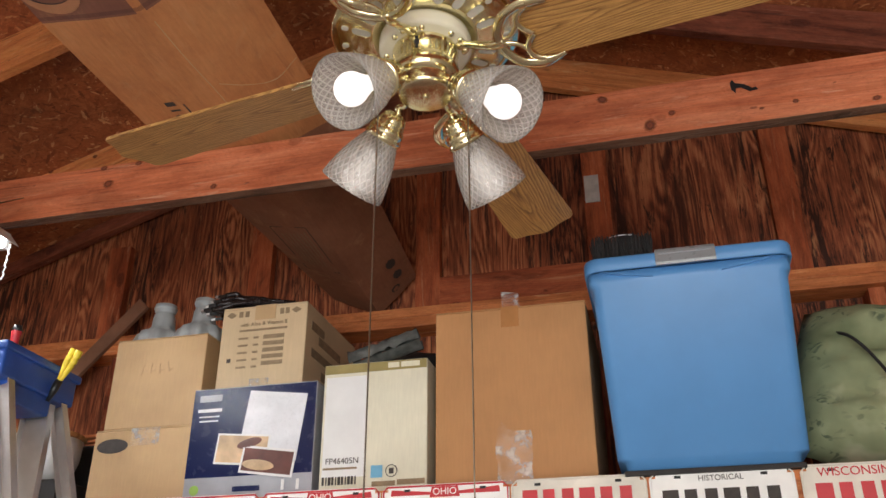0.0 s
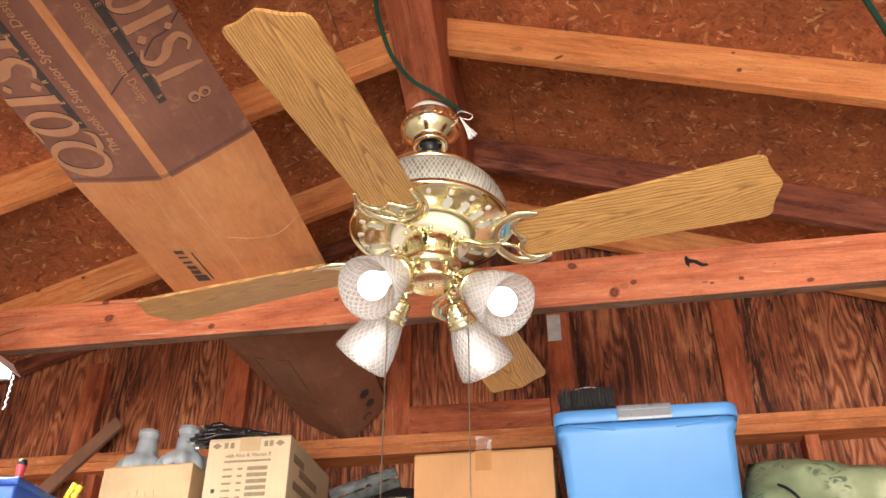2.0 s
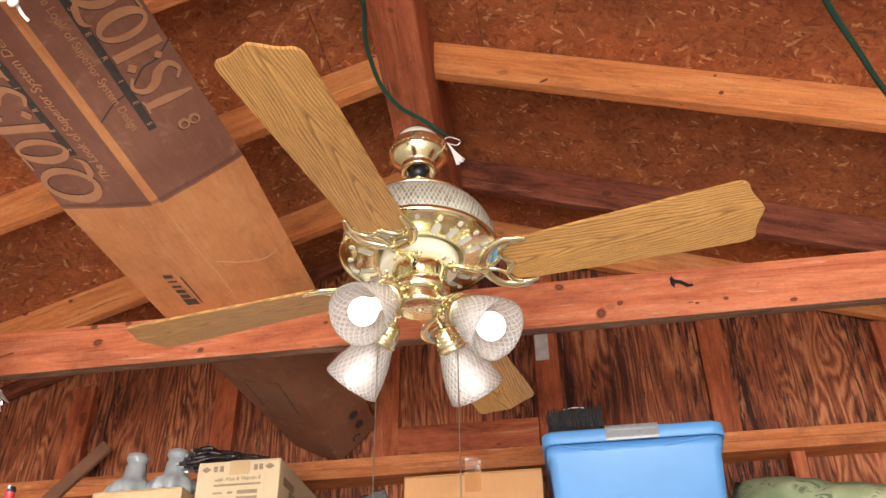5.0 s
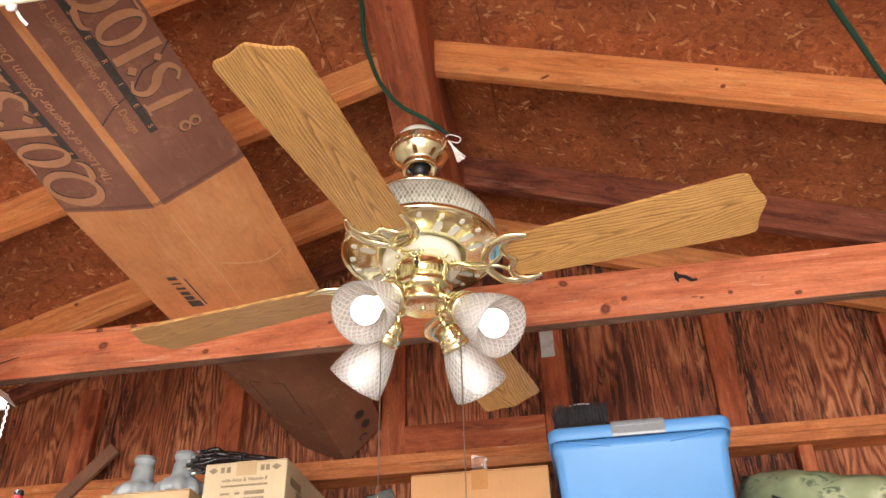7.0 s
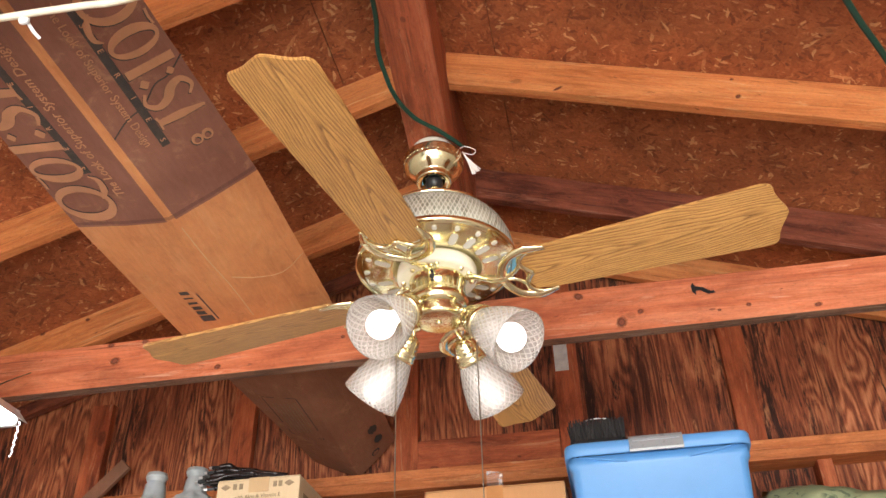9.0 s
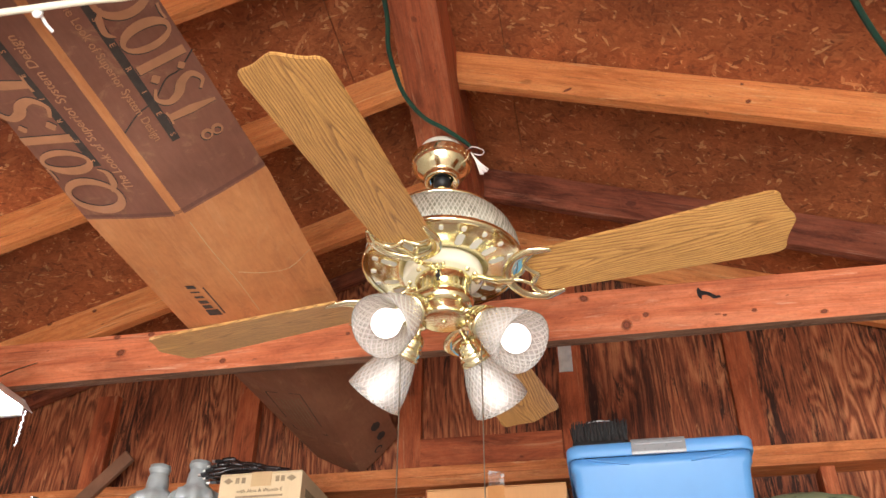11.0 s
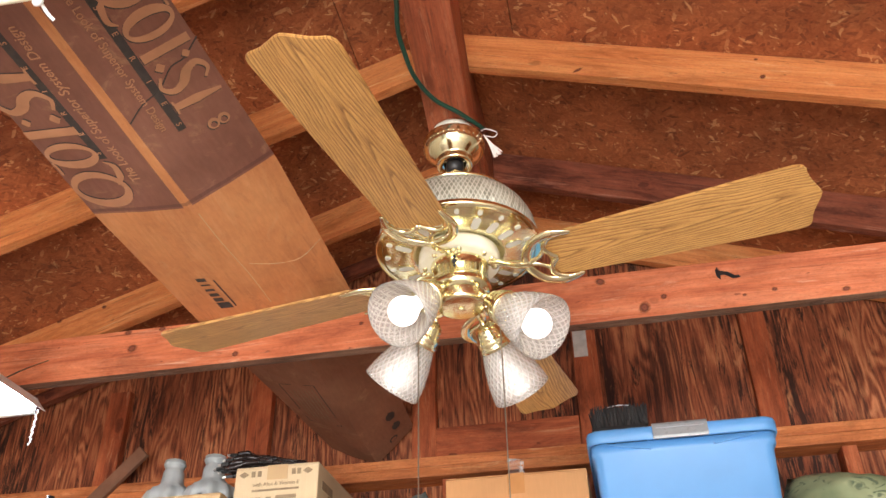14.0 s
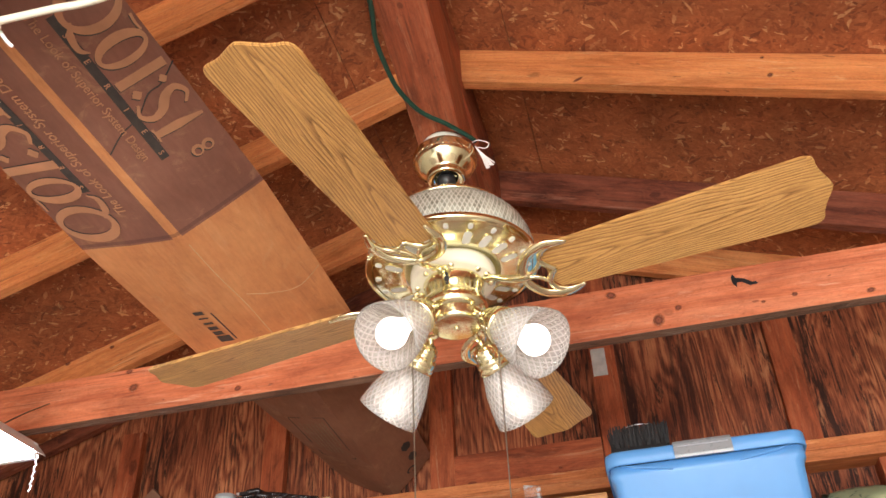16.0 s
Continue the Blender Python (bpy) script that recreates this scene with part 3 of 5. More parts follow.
def lumber(name, p0, p1, wide, deep, mat, label, category="beam", parent=None, up=(0, 0, 1), kind="structure", bevel=0.003):
    """A sawn piece from p0 to p1 along its middle line; deep is measured along up, wide across it."""
    a, b = Vector(p0), Vector(p1)
    x = (b - a).normalized()
    z = (Vector(up) - x * Vector(up).dot(x)).normalized()
    y = z.cross(x)
    L = (b - a).length
    bm = slab(-L / 2, L / 2, -wide / 2, wide / 2, -deep / 2, deep / 2, bevel, 2)
    ob = link(name, bm, mat)
    ob.matrix_basis = Matrix.Translation((a + b) / 2) @ Matrix((x, y, z)).transposed().to_4x4()
    if parent:
        ob.parent = parent
        ob["label"] = label
        return ob
    return tagged(ob, label, category, "", kind)


def FACE(x, y, z, tilt=0):
    """A pose for flat print on a front that faces the open door."""
    return pose(x, y, z, 90, 0, 0) @ pose(0, 0, 0, 0, 0, tilt)


# ---- the building ----
RX, RZ, SLOPE, DEEP = -0.17, 3.652, 0.335, 0.15
WEST, EAST, NORTH, SOUTH = -3.05, 2.71, 1.74, -4.8


def roof_z(x):
    return RZ - SLOPE * abs(x - RX)


def solid(name, x0, x1, y0, y1, z0, z1, mat, label, category):
    return tagged(link(name, slab(x0, x1, y0, y1, z0, z1), mat), label, category, "", "structure")


ground = link("ground", slab(-60, 60, -90, 60, -0.6, -0.06), M["ground"])
tagged(ground, "pale gravel ground outside the open garage door", "ground", "", "structure")
solid("floor", WEST - 0.1, EAST + 0.1, SOUTH - 0.1, NORTH + 0.12, -0.06, 0.0, M["concrete"], "plain grey concrete garage floor slab", "floor")
# Walls out of view; their pale paint is added to bounce light inside.
solid("wall_west", WEST - 0.1, WEST, SOUTH, NORTH, 0.0, 2.86, M["wall_paint"], "unseen side wall of the garage, pale to bounce light", "wall")
solid("wall_east", EAST, EAST + 0.1, SOUTH, NORTH, 0.0, 2.86, M["wall_paint"], "unseen side wall of the garage, pale to bounce light", "wall")


def gable(name, y0, y1, x0, x1, z0, label):
    """A gable wall that follows the roof."""
    bm = bmesh.new()
    out = [(x0, z0), (x1, z0), (x1, roof_z(x1) + DEEP), (RX, RZ + DEEP), (x0, roof_z(x0) + DEEP)]
    lo = [bm.verts.new((x, y0, z)) for x, z in out]
    hi = [bm.verts.new((x, y1, z)) for x, z in out]
    bm.faces.new(lo)
    bm.faces.new(hi[::-1])
    for k in range(5):
        bm.faces.new((lo[k], hi[k], hi[(k + 1) % 5], lo[(k + 1) % 5]))
    bmesh.ops.recalc_face_normals(bm, faces=bm.faces[:])
    return tagged(link(name, bm, M["ply"]), label, "wall", "", "structure")


wall_north = gable("wall_north", NORTH, NORTH + 0.1, WEST, EAST, 0.0, "unfinished gable wall of stained plywood over bare studs")
wall_south = gable("wall_south", SOUTH - 0.1, SOUTH, WEST, EAST, 2.15, "plywood gable above the open garage door")
solid("wall_south_pier", WEST, -2.35, SOUTH - 0.1, SOUTH, 0.0, 2.15, M["wall_paint"], "unseen narrow wall beside the open door, pale to bounce light", "wall")
solid("wall_south_pier", 2.35, EAST, SOUTH - 0.1, SOUTH, 0.0, 2.15, M["wall_paint"], "unseen narrow wall beside the open door, pale to bounce light", "wall")


def roof_half(name, side):
    """One slope of strand-board sheathing with its panel joints."""
    bm = bmesh.new()
    far = (EAST if side > 0 else WEST) + side * 0.3
    cuts = [SOUTH - 0.3, -3.66, -2.44, -1.22, -0.62, 0.66, 1.29, NORTH + 0.3]
    halves = [(RX, RX + side * 0.27), (RX + side * 0.273, RX + side * 1.9), (RX + side * 1.903, far)]
    for y0, y1 in zip(cuts, cuts[1:]):
        for x0, x1 in halves:
            vs = []
            for dz in (0.0, 0.014):
                for x, y in ((x0, y0 + 0.0015), (x1, y0 + 0.0015), (x1, y1 - 0.0015), (x0, y1 - 0.0015)):
                    vs.append(bm.verts.new((x, y, roof_z(x) + DEEP + dz)))
            for f in ((0, 1, 2, 3), (4, 5, 6, 7), (0, 1, 5, 4), (1, 2, 6, 5), (2, 3, 7, 6), (3, 0, 4, 7)):
                bm.faces.new([vs[i] for i in f])
    for x0, x1 in ((RX, far),):
        vs = [bm.verts.new((x, y, roof_z(x) + DEEP + dz)) for dz in (0.016, 0.04) for x, y in ((x0, cuts[0]), (x1, cuts[0]), (x1, cuts[-1]), (x0, cuts[-1]))]
        for f in ((0, 1, 2, 3), (4, 5, 6, 7), (0, 1, 5, 4), (1, 2, 6, 5), (2, 3, 7, 6), (3, 0, 4, 7)):
            bm.faces.new([vs[i] for i in f])
    bmesh.ops.recalc_face_normals(bm, faces=bm.faces[:])
    ob = link(name, bm, M["osb"])
    return tagged(ob, "sloping roof sheathing of reddish strand board", "ceiling", "", "structure")


roof_half("ceiling_west", -1)
roof_half("ceiling_east", 1)

# Rafters in pairs, 61 cm apart, meeting at the ridge board.
pairs = {}
for y in (1.695, 1.29, 0.658, 0.05, -0.56, -1.17, -1.78, -2.39, -3.0, -3.61, -4.22):
    for side in (-1, 1):
        half = DEEP / 2
        x0, x1 = RX + side * 0.075, (EAST + 0.05 if side > 0 else WEST - 0.05)
        lap = {0.658: 0.628, 1.29: 1.268}.get(y, y) if side > 0 else y
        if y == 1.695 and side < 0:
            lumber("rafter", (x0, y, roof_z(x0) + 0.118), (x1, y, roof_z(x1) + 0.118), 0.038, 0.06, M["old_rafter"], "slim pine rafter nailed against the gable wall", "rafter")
            continue
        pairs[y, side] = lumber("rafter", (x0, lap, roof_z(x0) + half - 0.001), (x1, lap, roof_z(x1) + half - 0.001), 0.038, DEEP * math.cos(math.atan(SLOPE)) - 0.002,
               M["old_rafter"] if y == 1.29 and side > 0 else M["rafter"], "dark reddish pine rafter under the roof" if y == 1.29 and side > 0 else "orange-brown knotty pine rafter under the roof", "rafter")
lumber("ridge_board", (RX + 0.035, SOUTH, RZ + 0.02), (RX + 0.035, NORTH - 0.002, RZ + 0.02), 0.13, 0.22, M["beam"], "reddish wooden ridge board at the roof's peak", "beam")

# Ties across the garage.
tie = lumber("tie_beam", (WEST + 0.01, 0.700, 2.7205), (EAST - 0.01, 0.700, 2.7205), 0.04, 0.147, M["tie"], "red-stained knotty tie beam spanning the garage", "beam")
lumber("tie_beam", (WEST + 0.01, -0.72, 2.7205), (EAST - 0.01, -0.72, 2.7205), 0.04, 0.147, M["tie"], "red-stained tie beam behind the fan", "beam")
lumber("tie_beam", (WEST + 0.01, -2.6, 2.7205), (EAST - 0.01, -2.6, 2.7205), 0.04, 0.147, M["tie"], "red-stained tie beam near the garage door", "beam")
# Down-facing sides get a darker, greyer wood: their shade is put into the colour.
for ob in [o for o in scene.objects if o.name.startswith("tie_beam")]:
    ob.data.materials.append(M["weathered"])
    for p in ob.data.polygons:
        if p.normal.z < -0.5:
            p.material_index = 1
fan_beam = lumber("fan_beam", (0.168, -2.72, 2.896), (-0.062, 0.76, 2.896), 0.094, 0.19, M["beam"], "reddish timber laid on the ties, carrying the fan", "beam")


def knot_mesh(seed):
    """A low, uneven disc: the face of a knot."""
    bm = bmesh.new()
    rnd = random.Random(seed)
    mid = bm.verts.new((0, 0, 0.06))
    n = 14
    wave = [1 + rnd.uniform(-0.22, 0.22) for _ in range(n)]
    rings = [[bm.verts.new((q * wave[k] * math.cos(2 * math.pi * k / n), q * wave[k] * math.sin(2 * math.pi * k / n), z)) for k in range(n)] for q, z in ((0.5, 0.05), (0.85, 0.03), (1.0, -0.05))]
    for k in range(n):
        j = (k + 1) % n
        bm.faces.new((mid, rings[0][k], rings[0][j]))
        for a, b in zip(rings, rings[1:]):
            bm.faces.new((a[k], b[k], b[j], a[j]))
    return bm


def knots_on(beam, face_y, places):
    """Knots on the face of a beam that looks to the door: x, z, radius and how far each is drawn out."""
    for k, (x, z, r, long, lean) in enumerate(places):
        ob = part("knot", knot_mesh(k), M["knot"], beam, "dark knot", True)
        ob.matrix_basis = beam.matrix_basis.inverted() @ pose(x, face_y, z, 90, 0, 0) @ pose(0, 0, 0, 0, 0, lean) @ Matrix.Diagonal((r * long, r, 0.02, 1))


knots_on(tie, 0.680, [(-1.126, 2.73, 0.016, 1.3, 10), (-1.15, 2.786, 0.010, 1.6, 0), (-1.038, 2.786, 0.010, 1.5, 0), (-0.789, 2.673, 0.011, 1.3, 0), (0.277, 2.772, 0.014, 1.3, -30), (0.44, 2.703, 0.010, 1.2, 10),
                      (0.385, 2.676, 0.019, 1.2, 65), (0.725, 2.688, 0.008, 1.3, 0), (0.647, 2.681, 0.005, 1.5, 0), (0.899, 2.666, 0.009, 1.6, 10), (-0.41, 2.727, 0.007, 1.3, 0)])
knots_on(pairs[1.29, -1], 1.271, [(-1.861, 3.231, 0.012, 1.2, 0), (-1.674, 3.272, 0.010, 1.3, 0), (-1.578, 3.355, 0.010, 1.2, 0)])
knots_on(pairs[0.658, 1], 0.609, [(0.831, 3.371, 0.010, 1.2, 30), (0.294, 3.515, 0.007, 3.2, 22), (0.826, 3.445, 0.006, 1.3, 0)])

# The north wall's timbers.
for x in (-2.45, -1.80, -1.146, -0.455, 0.195, 0.843, 1.49, 2.1):
    lumber("stud", (x, NORTH - 0.0215, 2.668), (x, NORTH - 0.0215, roof_z(x) - 0.004), 0.095, 0.04, M["stud"], "reddish wall stud", parent=wall_north, up=(0, 1, 0))
for x in (-2.3, -1.69, -1.08, -0.35, 0.3, 1.05, 1.66, 2.27):
    lumber("stud", (x, NORTH - 0.046, 0.0), (x, NORTH - 0.046, 2.585), 0.05, 0.09, M["stud"], "reddish wall stud", parent=wall_north, up=(0, 1, 0))
lumber("top_plate", (WEST, NORTH - 0.06, 2.6065), (EAST, NORTH - 0.06, 2.6065), 0.115, 0.037, M["plate"], "pale orange top plate", parent=wall_north)
lumber("top_plate", (WEST, NORTH - 0.058, 2.6455), (EAST, NORTH - 0.058, 2.6455), 0.111, 0.037, M["plate"], "pale orange top plate", parent=wall_north)
lumber("blocking", (-0.405, NORTH - 0.03, 2.737), (0.145, NORTH - 0.03, 2.737), 0.05, 0.125, M["stud"], "short block nailed between studs", parent=wall_north)
lumber("brace", (-2.02, NORTH - 0.128, 2.34), (-1.585, NORTH - 0.128, 2.785), 0.055, 0.02, M["flue"], "grey-brown diagonal brace", parent=wall_north, up=(0, 1, 0))
tag = link("wall_tag", slab(0.153, 0.207, NORTH - 0.0445, NORTH - 0.0415, 3.045, 3.16), M["paper"])
tagged(tag, "small faded grey paper label stapled to a stud", "label")

# ---- ceiling fan ----
FZ = 2.45
TIP = pose(0, 0, 0, -1.1, -1.0, 0)
fan = thing("ceiling_fan", pose(0, 0, FZ) @ TIP, "four-blade oak and polished brass ceiling fan with four lit glass shades", "ceiling fan")


def fz(profile):
    return [(r, z - FZ) for r, z in profile]


part("mounting_plate", lathe(fz([(0, 2.797), (0.046, 2.797), (0.048, 2.792), (0.047, 2.770), (0, 2.770)])), M["slot"], fan, "pale grey mounting plate", True)
canopy = part("canopy", lathe(fz([(0.024, 2.704), (0.035, 2.698), (0.039, 2.700), (0.040, 2.706), (0.036, 2.711), (0.041, 2.717), (0.052, 2.725), (0.061, 2.736), (0.0655, 2.746),
                                  (0.067, 2.753), (0.0665, 2.759), (0.0675, 2.762), (0.066, 2.766), (0.058, 2.770), (0.052, 2.774), (0.044, 2.776)])), M["brass"], fan, "embossed brass canopy", True)
bm = bmesh.new()
for k in range(36):
    a = 2 * math.pi * k / 36
    ball(0.0024, (0.0652 * math.cos(a), 0.0648 * math.sin(a), 2.750 - FZ), 8, (1, 1, 1.9), bm)
part("beading", bm, M["brass"], canopy, "", True)
part("hanger_ball", ball(0.0200, (0, 0, 2.699 - FZ), 20), M["black"], fan, "black hanger ball", True)
part("down_rod", lathe(fz([(0.011, 2.70), (0.011, 2.60)])), M["brass"], fan, "", True)
part("motor_top", lathe(fz([(0.0, 2.606), (0.02, 2.606), (0.024, 2.598), (0.07, 2.596), (0.105, 2.592), (0.122, 2.586), (0.126, 2.580), (0.12, 2.576)])), M["brass"], fan, "", True)
part("crystal_band", lathe(fz([(0.118, 2.580), (0.134, 2.569), (0.147, 2.551), (0.156, 2.529), (0.1605, 2.506), (0.161, 2.484), (0.153, 2.484), (0.149, 2.528), (0.128, 2.565)]), 96, uv=True),
     M["band_glass"], fan, "pressed crystal glass band round the motor", True)
part("motor_rim", lathe(fz([(0.150, 2.488), (0.160, 2.488), (0.165, 2.484), (0.166, 2.478), (0.163, 2.473), (0.152, 2.472)]), 96), M["brass"], fan, "", True)
plate_ob = part("motor_plate", lathe(fz([(0.158, 2.4755), (0.152, 2.473), (0.128, 2.469), (0.1, 2.4655), (0.089, 2.465), (0.087, 2.469), (0.0, 2.469)]), 96), M["brushed_brass"], fan, "slotted brass motor plate", True)


def stadium(length, wide, n=6):
    """A slot's outline: straight sides and round ends."""
    r, c = wide / 2, length / 2 - wide / 2
    return [(c + r * math.sin(math.pi * q / n), -r * math.cos(math.pi * q / n)) for q in range(n + 1)] + [(-c - r * math.sin(math.pi * q / n), r * math.cos(math.pi * q / n)) for q in range(n + 1)]


def slots(name, radius, height, lean, length, wide, count, skip, rimmed=True):
    """A wreath of pale slots, the large ones each in a raised brass rim."""
    made = edge = None
    for k in range(count):
        if skip and k % skip == 0:
            continue
        m = Matrix.Rotation(2 * math.pi * (k + 0.5) / count, 4, "Z") @ pose(radius, 0, height - FZ, 0, lean, 0)
        if made is None:
            made = part(name, prism(stadium(length, wide), -0.0012, 0.003), M["slot"], plate_ob, "pale vent slot")
            made.matrix_basis = m
            if not rimmed:
                continue
            ringed = [(x, y, -0.0014) for x, y in stadium(length + 0.002, wide + 0.002)]
            edge = part("slot_rim", tube(ringed + ringed[:1], 0.0009, 6, 1), M["brass"], plate_ob, "", True)
            edge.matrix_basis = m
        else:
            again(made, m)
            if rimmed:
                again(edge, m)


slots("vent_slot", 0.1135, 2.4672, -7.5, 0.033, 0.0155, 20, 5)
slots("rim_slot", 0.1425, 2.4705, -9.5, 0.0125, 0.009, 20, 0, False)
hub = part("blade_ring", lathe(fz([(0.05, 2.472), (0.078, 2.472), (0.081, 2.462), (0.081, 2.446), (0.079, 2.441), (0.074, 2.439), (0.05, 2.439)]), 64), M["cream"], fan, "cream enamelled flywheel ring", True)
first = None
for k in range(8):
    a = math.radians(45 * k + 10)
    m = Matrix.Rotation(a, 4, "Z") @ pose(0.068, 0, 2.4385 - FZ)
    if first is None:
        first = part("screw", lathe([(0, -0.004), (0.004, -0.0035), (0.0055, 0.001)], 12), M["brass"], hub, "", True)
        first.matrix_basis = m
    else:
        again(first, m)
housing = part("switch_housing", lathe(fz([(0.05, 2.442), (0.0572, 2.440), (0.058, 2.436), (0.0565, 2.433), (0.0565, 2.404), (0.0575, 2.400), (0.0597, 2.394), (0.060, 2.386), (0.0575, 2.377),
                                            (0.0505, 2.371), (0.0, 2.370)]), 64), M["brass"], fan, "polished brass switch housing", True)
for z, h in ((2.429, 0.003), (2.419, 0.006), (2.409, 0.002)):
    lens = part("switch", ball(0.0035 if h < 0.005 else 0.005, (0, 0, 0), 10, (1, 0.5, h / 0.0035 if h < 0.005 else 1.3)), M["dark"], housing)
    lens.matrix_basis = pose(0.0, -0.0572, z - FZ)
cap = part("fitter_cap", lathe(fz([(0.0485, 2.3705), (0.0475, 2.354), (0.0455, 2.3475), (0.041, 2.346), (0.012, 2.3455), (0, 2.3455)]), 48), M["brushed_brass"], fan, "pale brass end cap", True)
part("finial", ball(0.006, (0, 0, 2.3445 - FZ), 12, (1, 1, 0.6)), M["brass"], cap, "", True)


def blade_outline():
    """Oak blade: narrow at the bracket, widening, with a pointed ogee end."""
    half = [(0.180, 0.0), (0.183, 0.034), (0.192, 0.051), (0.22, 0.058), (0.40, 0.067), (0.57, 0.0750), (0.632, 0.0772), (0.643, 0.0755), (0.650, 0.0705), (0.6535, 0.063),
            (0.6545, 0.052), (0.6585, 0.038), (0.666, 0.022), (0.672, 0.009), (0.6745, 0.0)]
    return [(x, -y) for x, y in half] + [(x, y) for x, y in half[-2:0:-1]]


def bracket_mesh():
    """Cast brass blade holder: an arm, a crescent with two horns and a scalloped inner rib."""
    bm = tube([(0.060, 0, 0.018), (0.078, 0, 0.015), (0.100, 0, 0.003), (0.124, 0, -0.0075), (0.146, 0, -0.0095)], (0.0085, 0.0095), 10, 6, None, 0.6)
    for s in (-1, 1):
        tube([(0.137, 0, -0.0085), (0.143, s * 0.024, -0.0085), (0.161, s * 0.050, -0.0085), (0.188, s * 0.0625, -0.0085), (0.204, s * 0.0625, -0.0085)], (0.0095, 0.0105), 10, 7, bm, 0.5)
        tube([(0.203, s * 0.0625, -0.0085), (0.218, s * 0.0605, -0.0085), (0.236, s * 0.056, -0.008)], (0.0105, 0.004), 10, 6, bm, 0.5)
        tube([(0.205, s * 0.059, -0.008), (0.186, s * 0.047, -0.008), (0.179, s * 0.030, -0.008), (0.185, s * 0.014, -0.008), (0.197, 0, -0.008)], 0.0058, 8, 6, bm, 0.7)
        tube([(0.144, s * 0.003, -0.008), (0.161, s * 0.009, -0.008), (0.172, s * 0.019, -0.008), (0.179, s * 0.029, -0.008)], 0.0048, 8, 5, bm, 0.7)
        ball(0.006, (0.070, s * 0.012, 0.017), 8, (1, 1, 0.8), bm)
    return bm


blade_first = bracket_first = None
TH0 = -10.0
for k, off in enumerate((0.5, 0.0, 0.0, -0.9)):
    turn = Matrix.Rotation(radians(TH0 + 90 * k + off), 4, "Z") @ pose(0, 0, 2.419 - FZ, -11.0, 0, 0)
    if blade_first is None:
        bm = prism(blade_outline(), -0.003, 0.003)
        bmesh.ops.bevel(bm, geom=[e for e in bm.edges if abs(e.verts[0].co.z - e.verts[1].co.z) < 1e-6], offset=0.0014, segments=2, affect="EDGES")
        blade_first = part("blade", bm, M["oak"], fan, "light oak-veneer blade with a shaped tip")
        blade_first.matrix_basis = turn
        bracket_first = part("blade_bracket", bracket_mesh(), M["brass"], fan, "scrolled cast brass bracket", True)
        bracket_first.matrix_basis = turn
    else:
        again(blade_first, turn)
        again(bracket_first, turn)

SHADE = [(0.022, 0.004), (0.028, 0.012), (0.0365, 0.030), (0.046, 0.055), (0.0538, 0.084), (0.0582, 0.108), (0.0593, 0.120),
         (0.0573, 0.1205), (0.0557, 0.108), (0.0513, 0.084), (0.0435, 0.055), (0.034, 0.030), (0.025, 0.012)]
arm_first = socket_first = shade_first = bulb_first = None
for k in range(4):
    around = Matrix.Rotation(radians(61.5 + 90 * k), 4, "Z")
    bent = (-0.006, 0.0, 0.011, -0.009)[k]
    aim = around @ pose(0.084, 0, 2.330 - FZ + bent, 0, 180 - 48, 0)
    if arm_first is None:
        arm_first = part("light_arm", tube([(0.036, 0, 2.372 - FZ), (0.052, 0, 2.352 - FZ), (0.062, 0.004, 2.352 - FZ), (0.066, 0, 2.340 - FZ), (0.074, 0, 2.327 - FZ)], 0.0055, 8, 6), M["brass"], fan, "brass lamp arm", True)
        arm_first.matrix_basis = around
        socket_first = part("shade_holder", lathe([(0, -0.022), (0.012, -0.022), (0.021, -0.016), (0.0245, -0.006), (0.0245, -0.002), (0.027, 0.0), (0.0255, 0.003), (0.030, 0.006), (0.032, 0.016), (0.0305, 0.019), (0.034, 0.022), (0.034, 0.030), (0.029, 0.031), (0.0, 0.028)], 32), M["brass"], fan, "ribbed brass shade holder", True)
        socket_first.matrix_basis = aim
        shade_first = part("shade", lathe(SHADE, 64, close=True, uv=True), M["shade_glass"], fan, "diamond-cut clear glass shade", True)
        shade_first.matrix_basis = aim @ pose(0, 0, 0.012)
        bulb_first = part("bulb", lathe([(0.0, 0.03), (0.013, 0.030), (0.014, 0.045), (0.019, 0.058)] + [(0.027 * math.cos(radians(a)), 0.085 + 0.028 * math.sin(radians(a))) for a in range(-40, 90, 10)] + [(0.0, 0.113)], 40), M["bulb"], fan, "lit frosted bulb", True)
        bulb_first.matrix_basis = aim @ pose(0, 0, 0.024)
    else:
        again(arm_first, around)
        again(socket_first, aim)
        again(shade_first, aim @ pose(0, 0, 0.012))
        again(bulb_first, aim @ pose(0, 0, 0.024))


def pull_chain(x, y, z0, z1, bead_to):
    """Beaded chain with a thin cord below."""
    c = part("pull_chain", tube([(x, y, z0 - FZ), (x, y, (z0 + z1) / 2 - FZ), (x, y, z1 - FZ)], 0.0011, 6, 2), M["steel"], fan, "thin beaded pull chain")
    verts, faces = [], []
    n = int((z0 - bead_to) / 0.0042)
    base = [(1, 0, 0), (0, 1, 0), (-1, 0, 0), (0, -1, 0), (0, 0, 1), (0, 0, -1)]
    tri = [(0, 1, 4), (1, 2, 4), (2, 3, 4), (3, 0, 4), (1, 0, 5), (2, 1, 5), (3, 2, 5), (0, 3, 5)]
    for k in range(n):
        o = len(verts)
        verts += [(x + 0.002 * a, y + 0.002 * b, z0 - FZ - 0.0042 * k + 0.002 * c2) for a, b, c2 in base]
        faces += [tuple(o + i for i in f) for f in tri]
    me = bpy.data.meshes.new("bead_string")
    me.from_pydata(verts, [], faces)
    me.materials.append(M["steel"])
    b = new("bead_string", me)
    b.parent = c
    return c


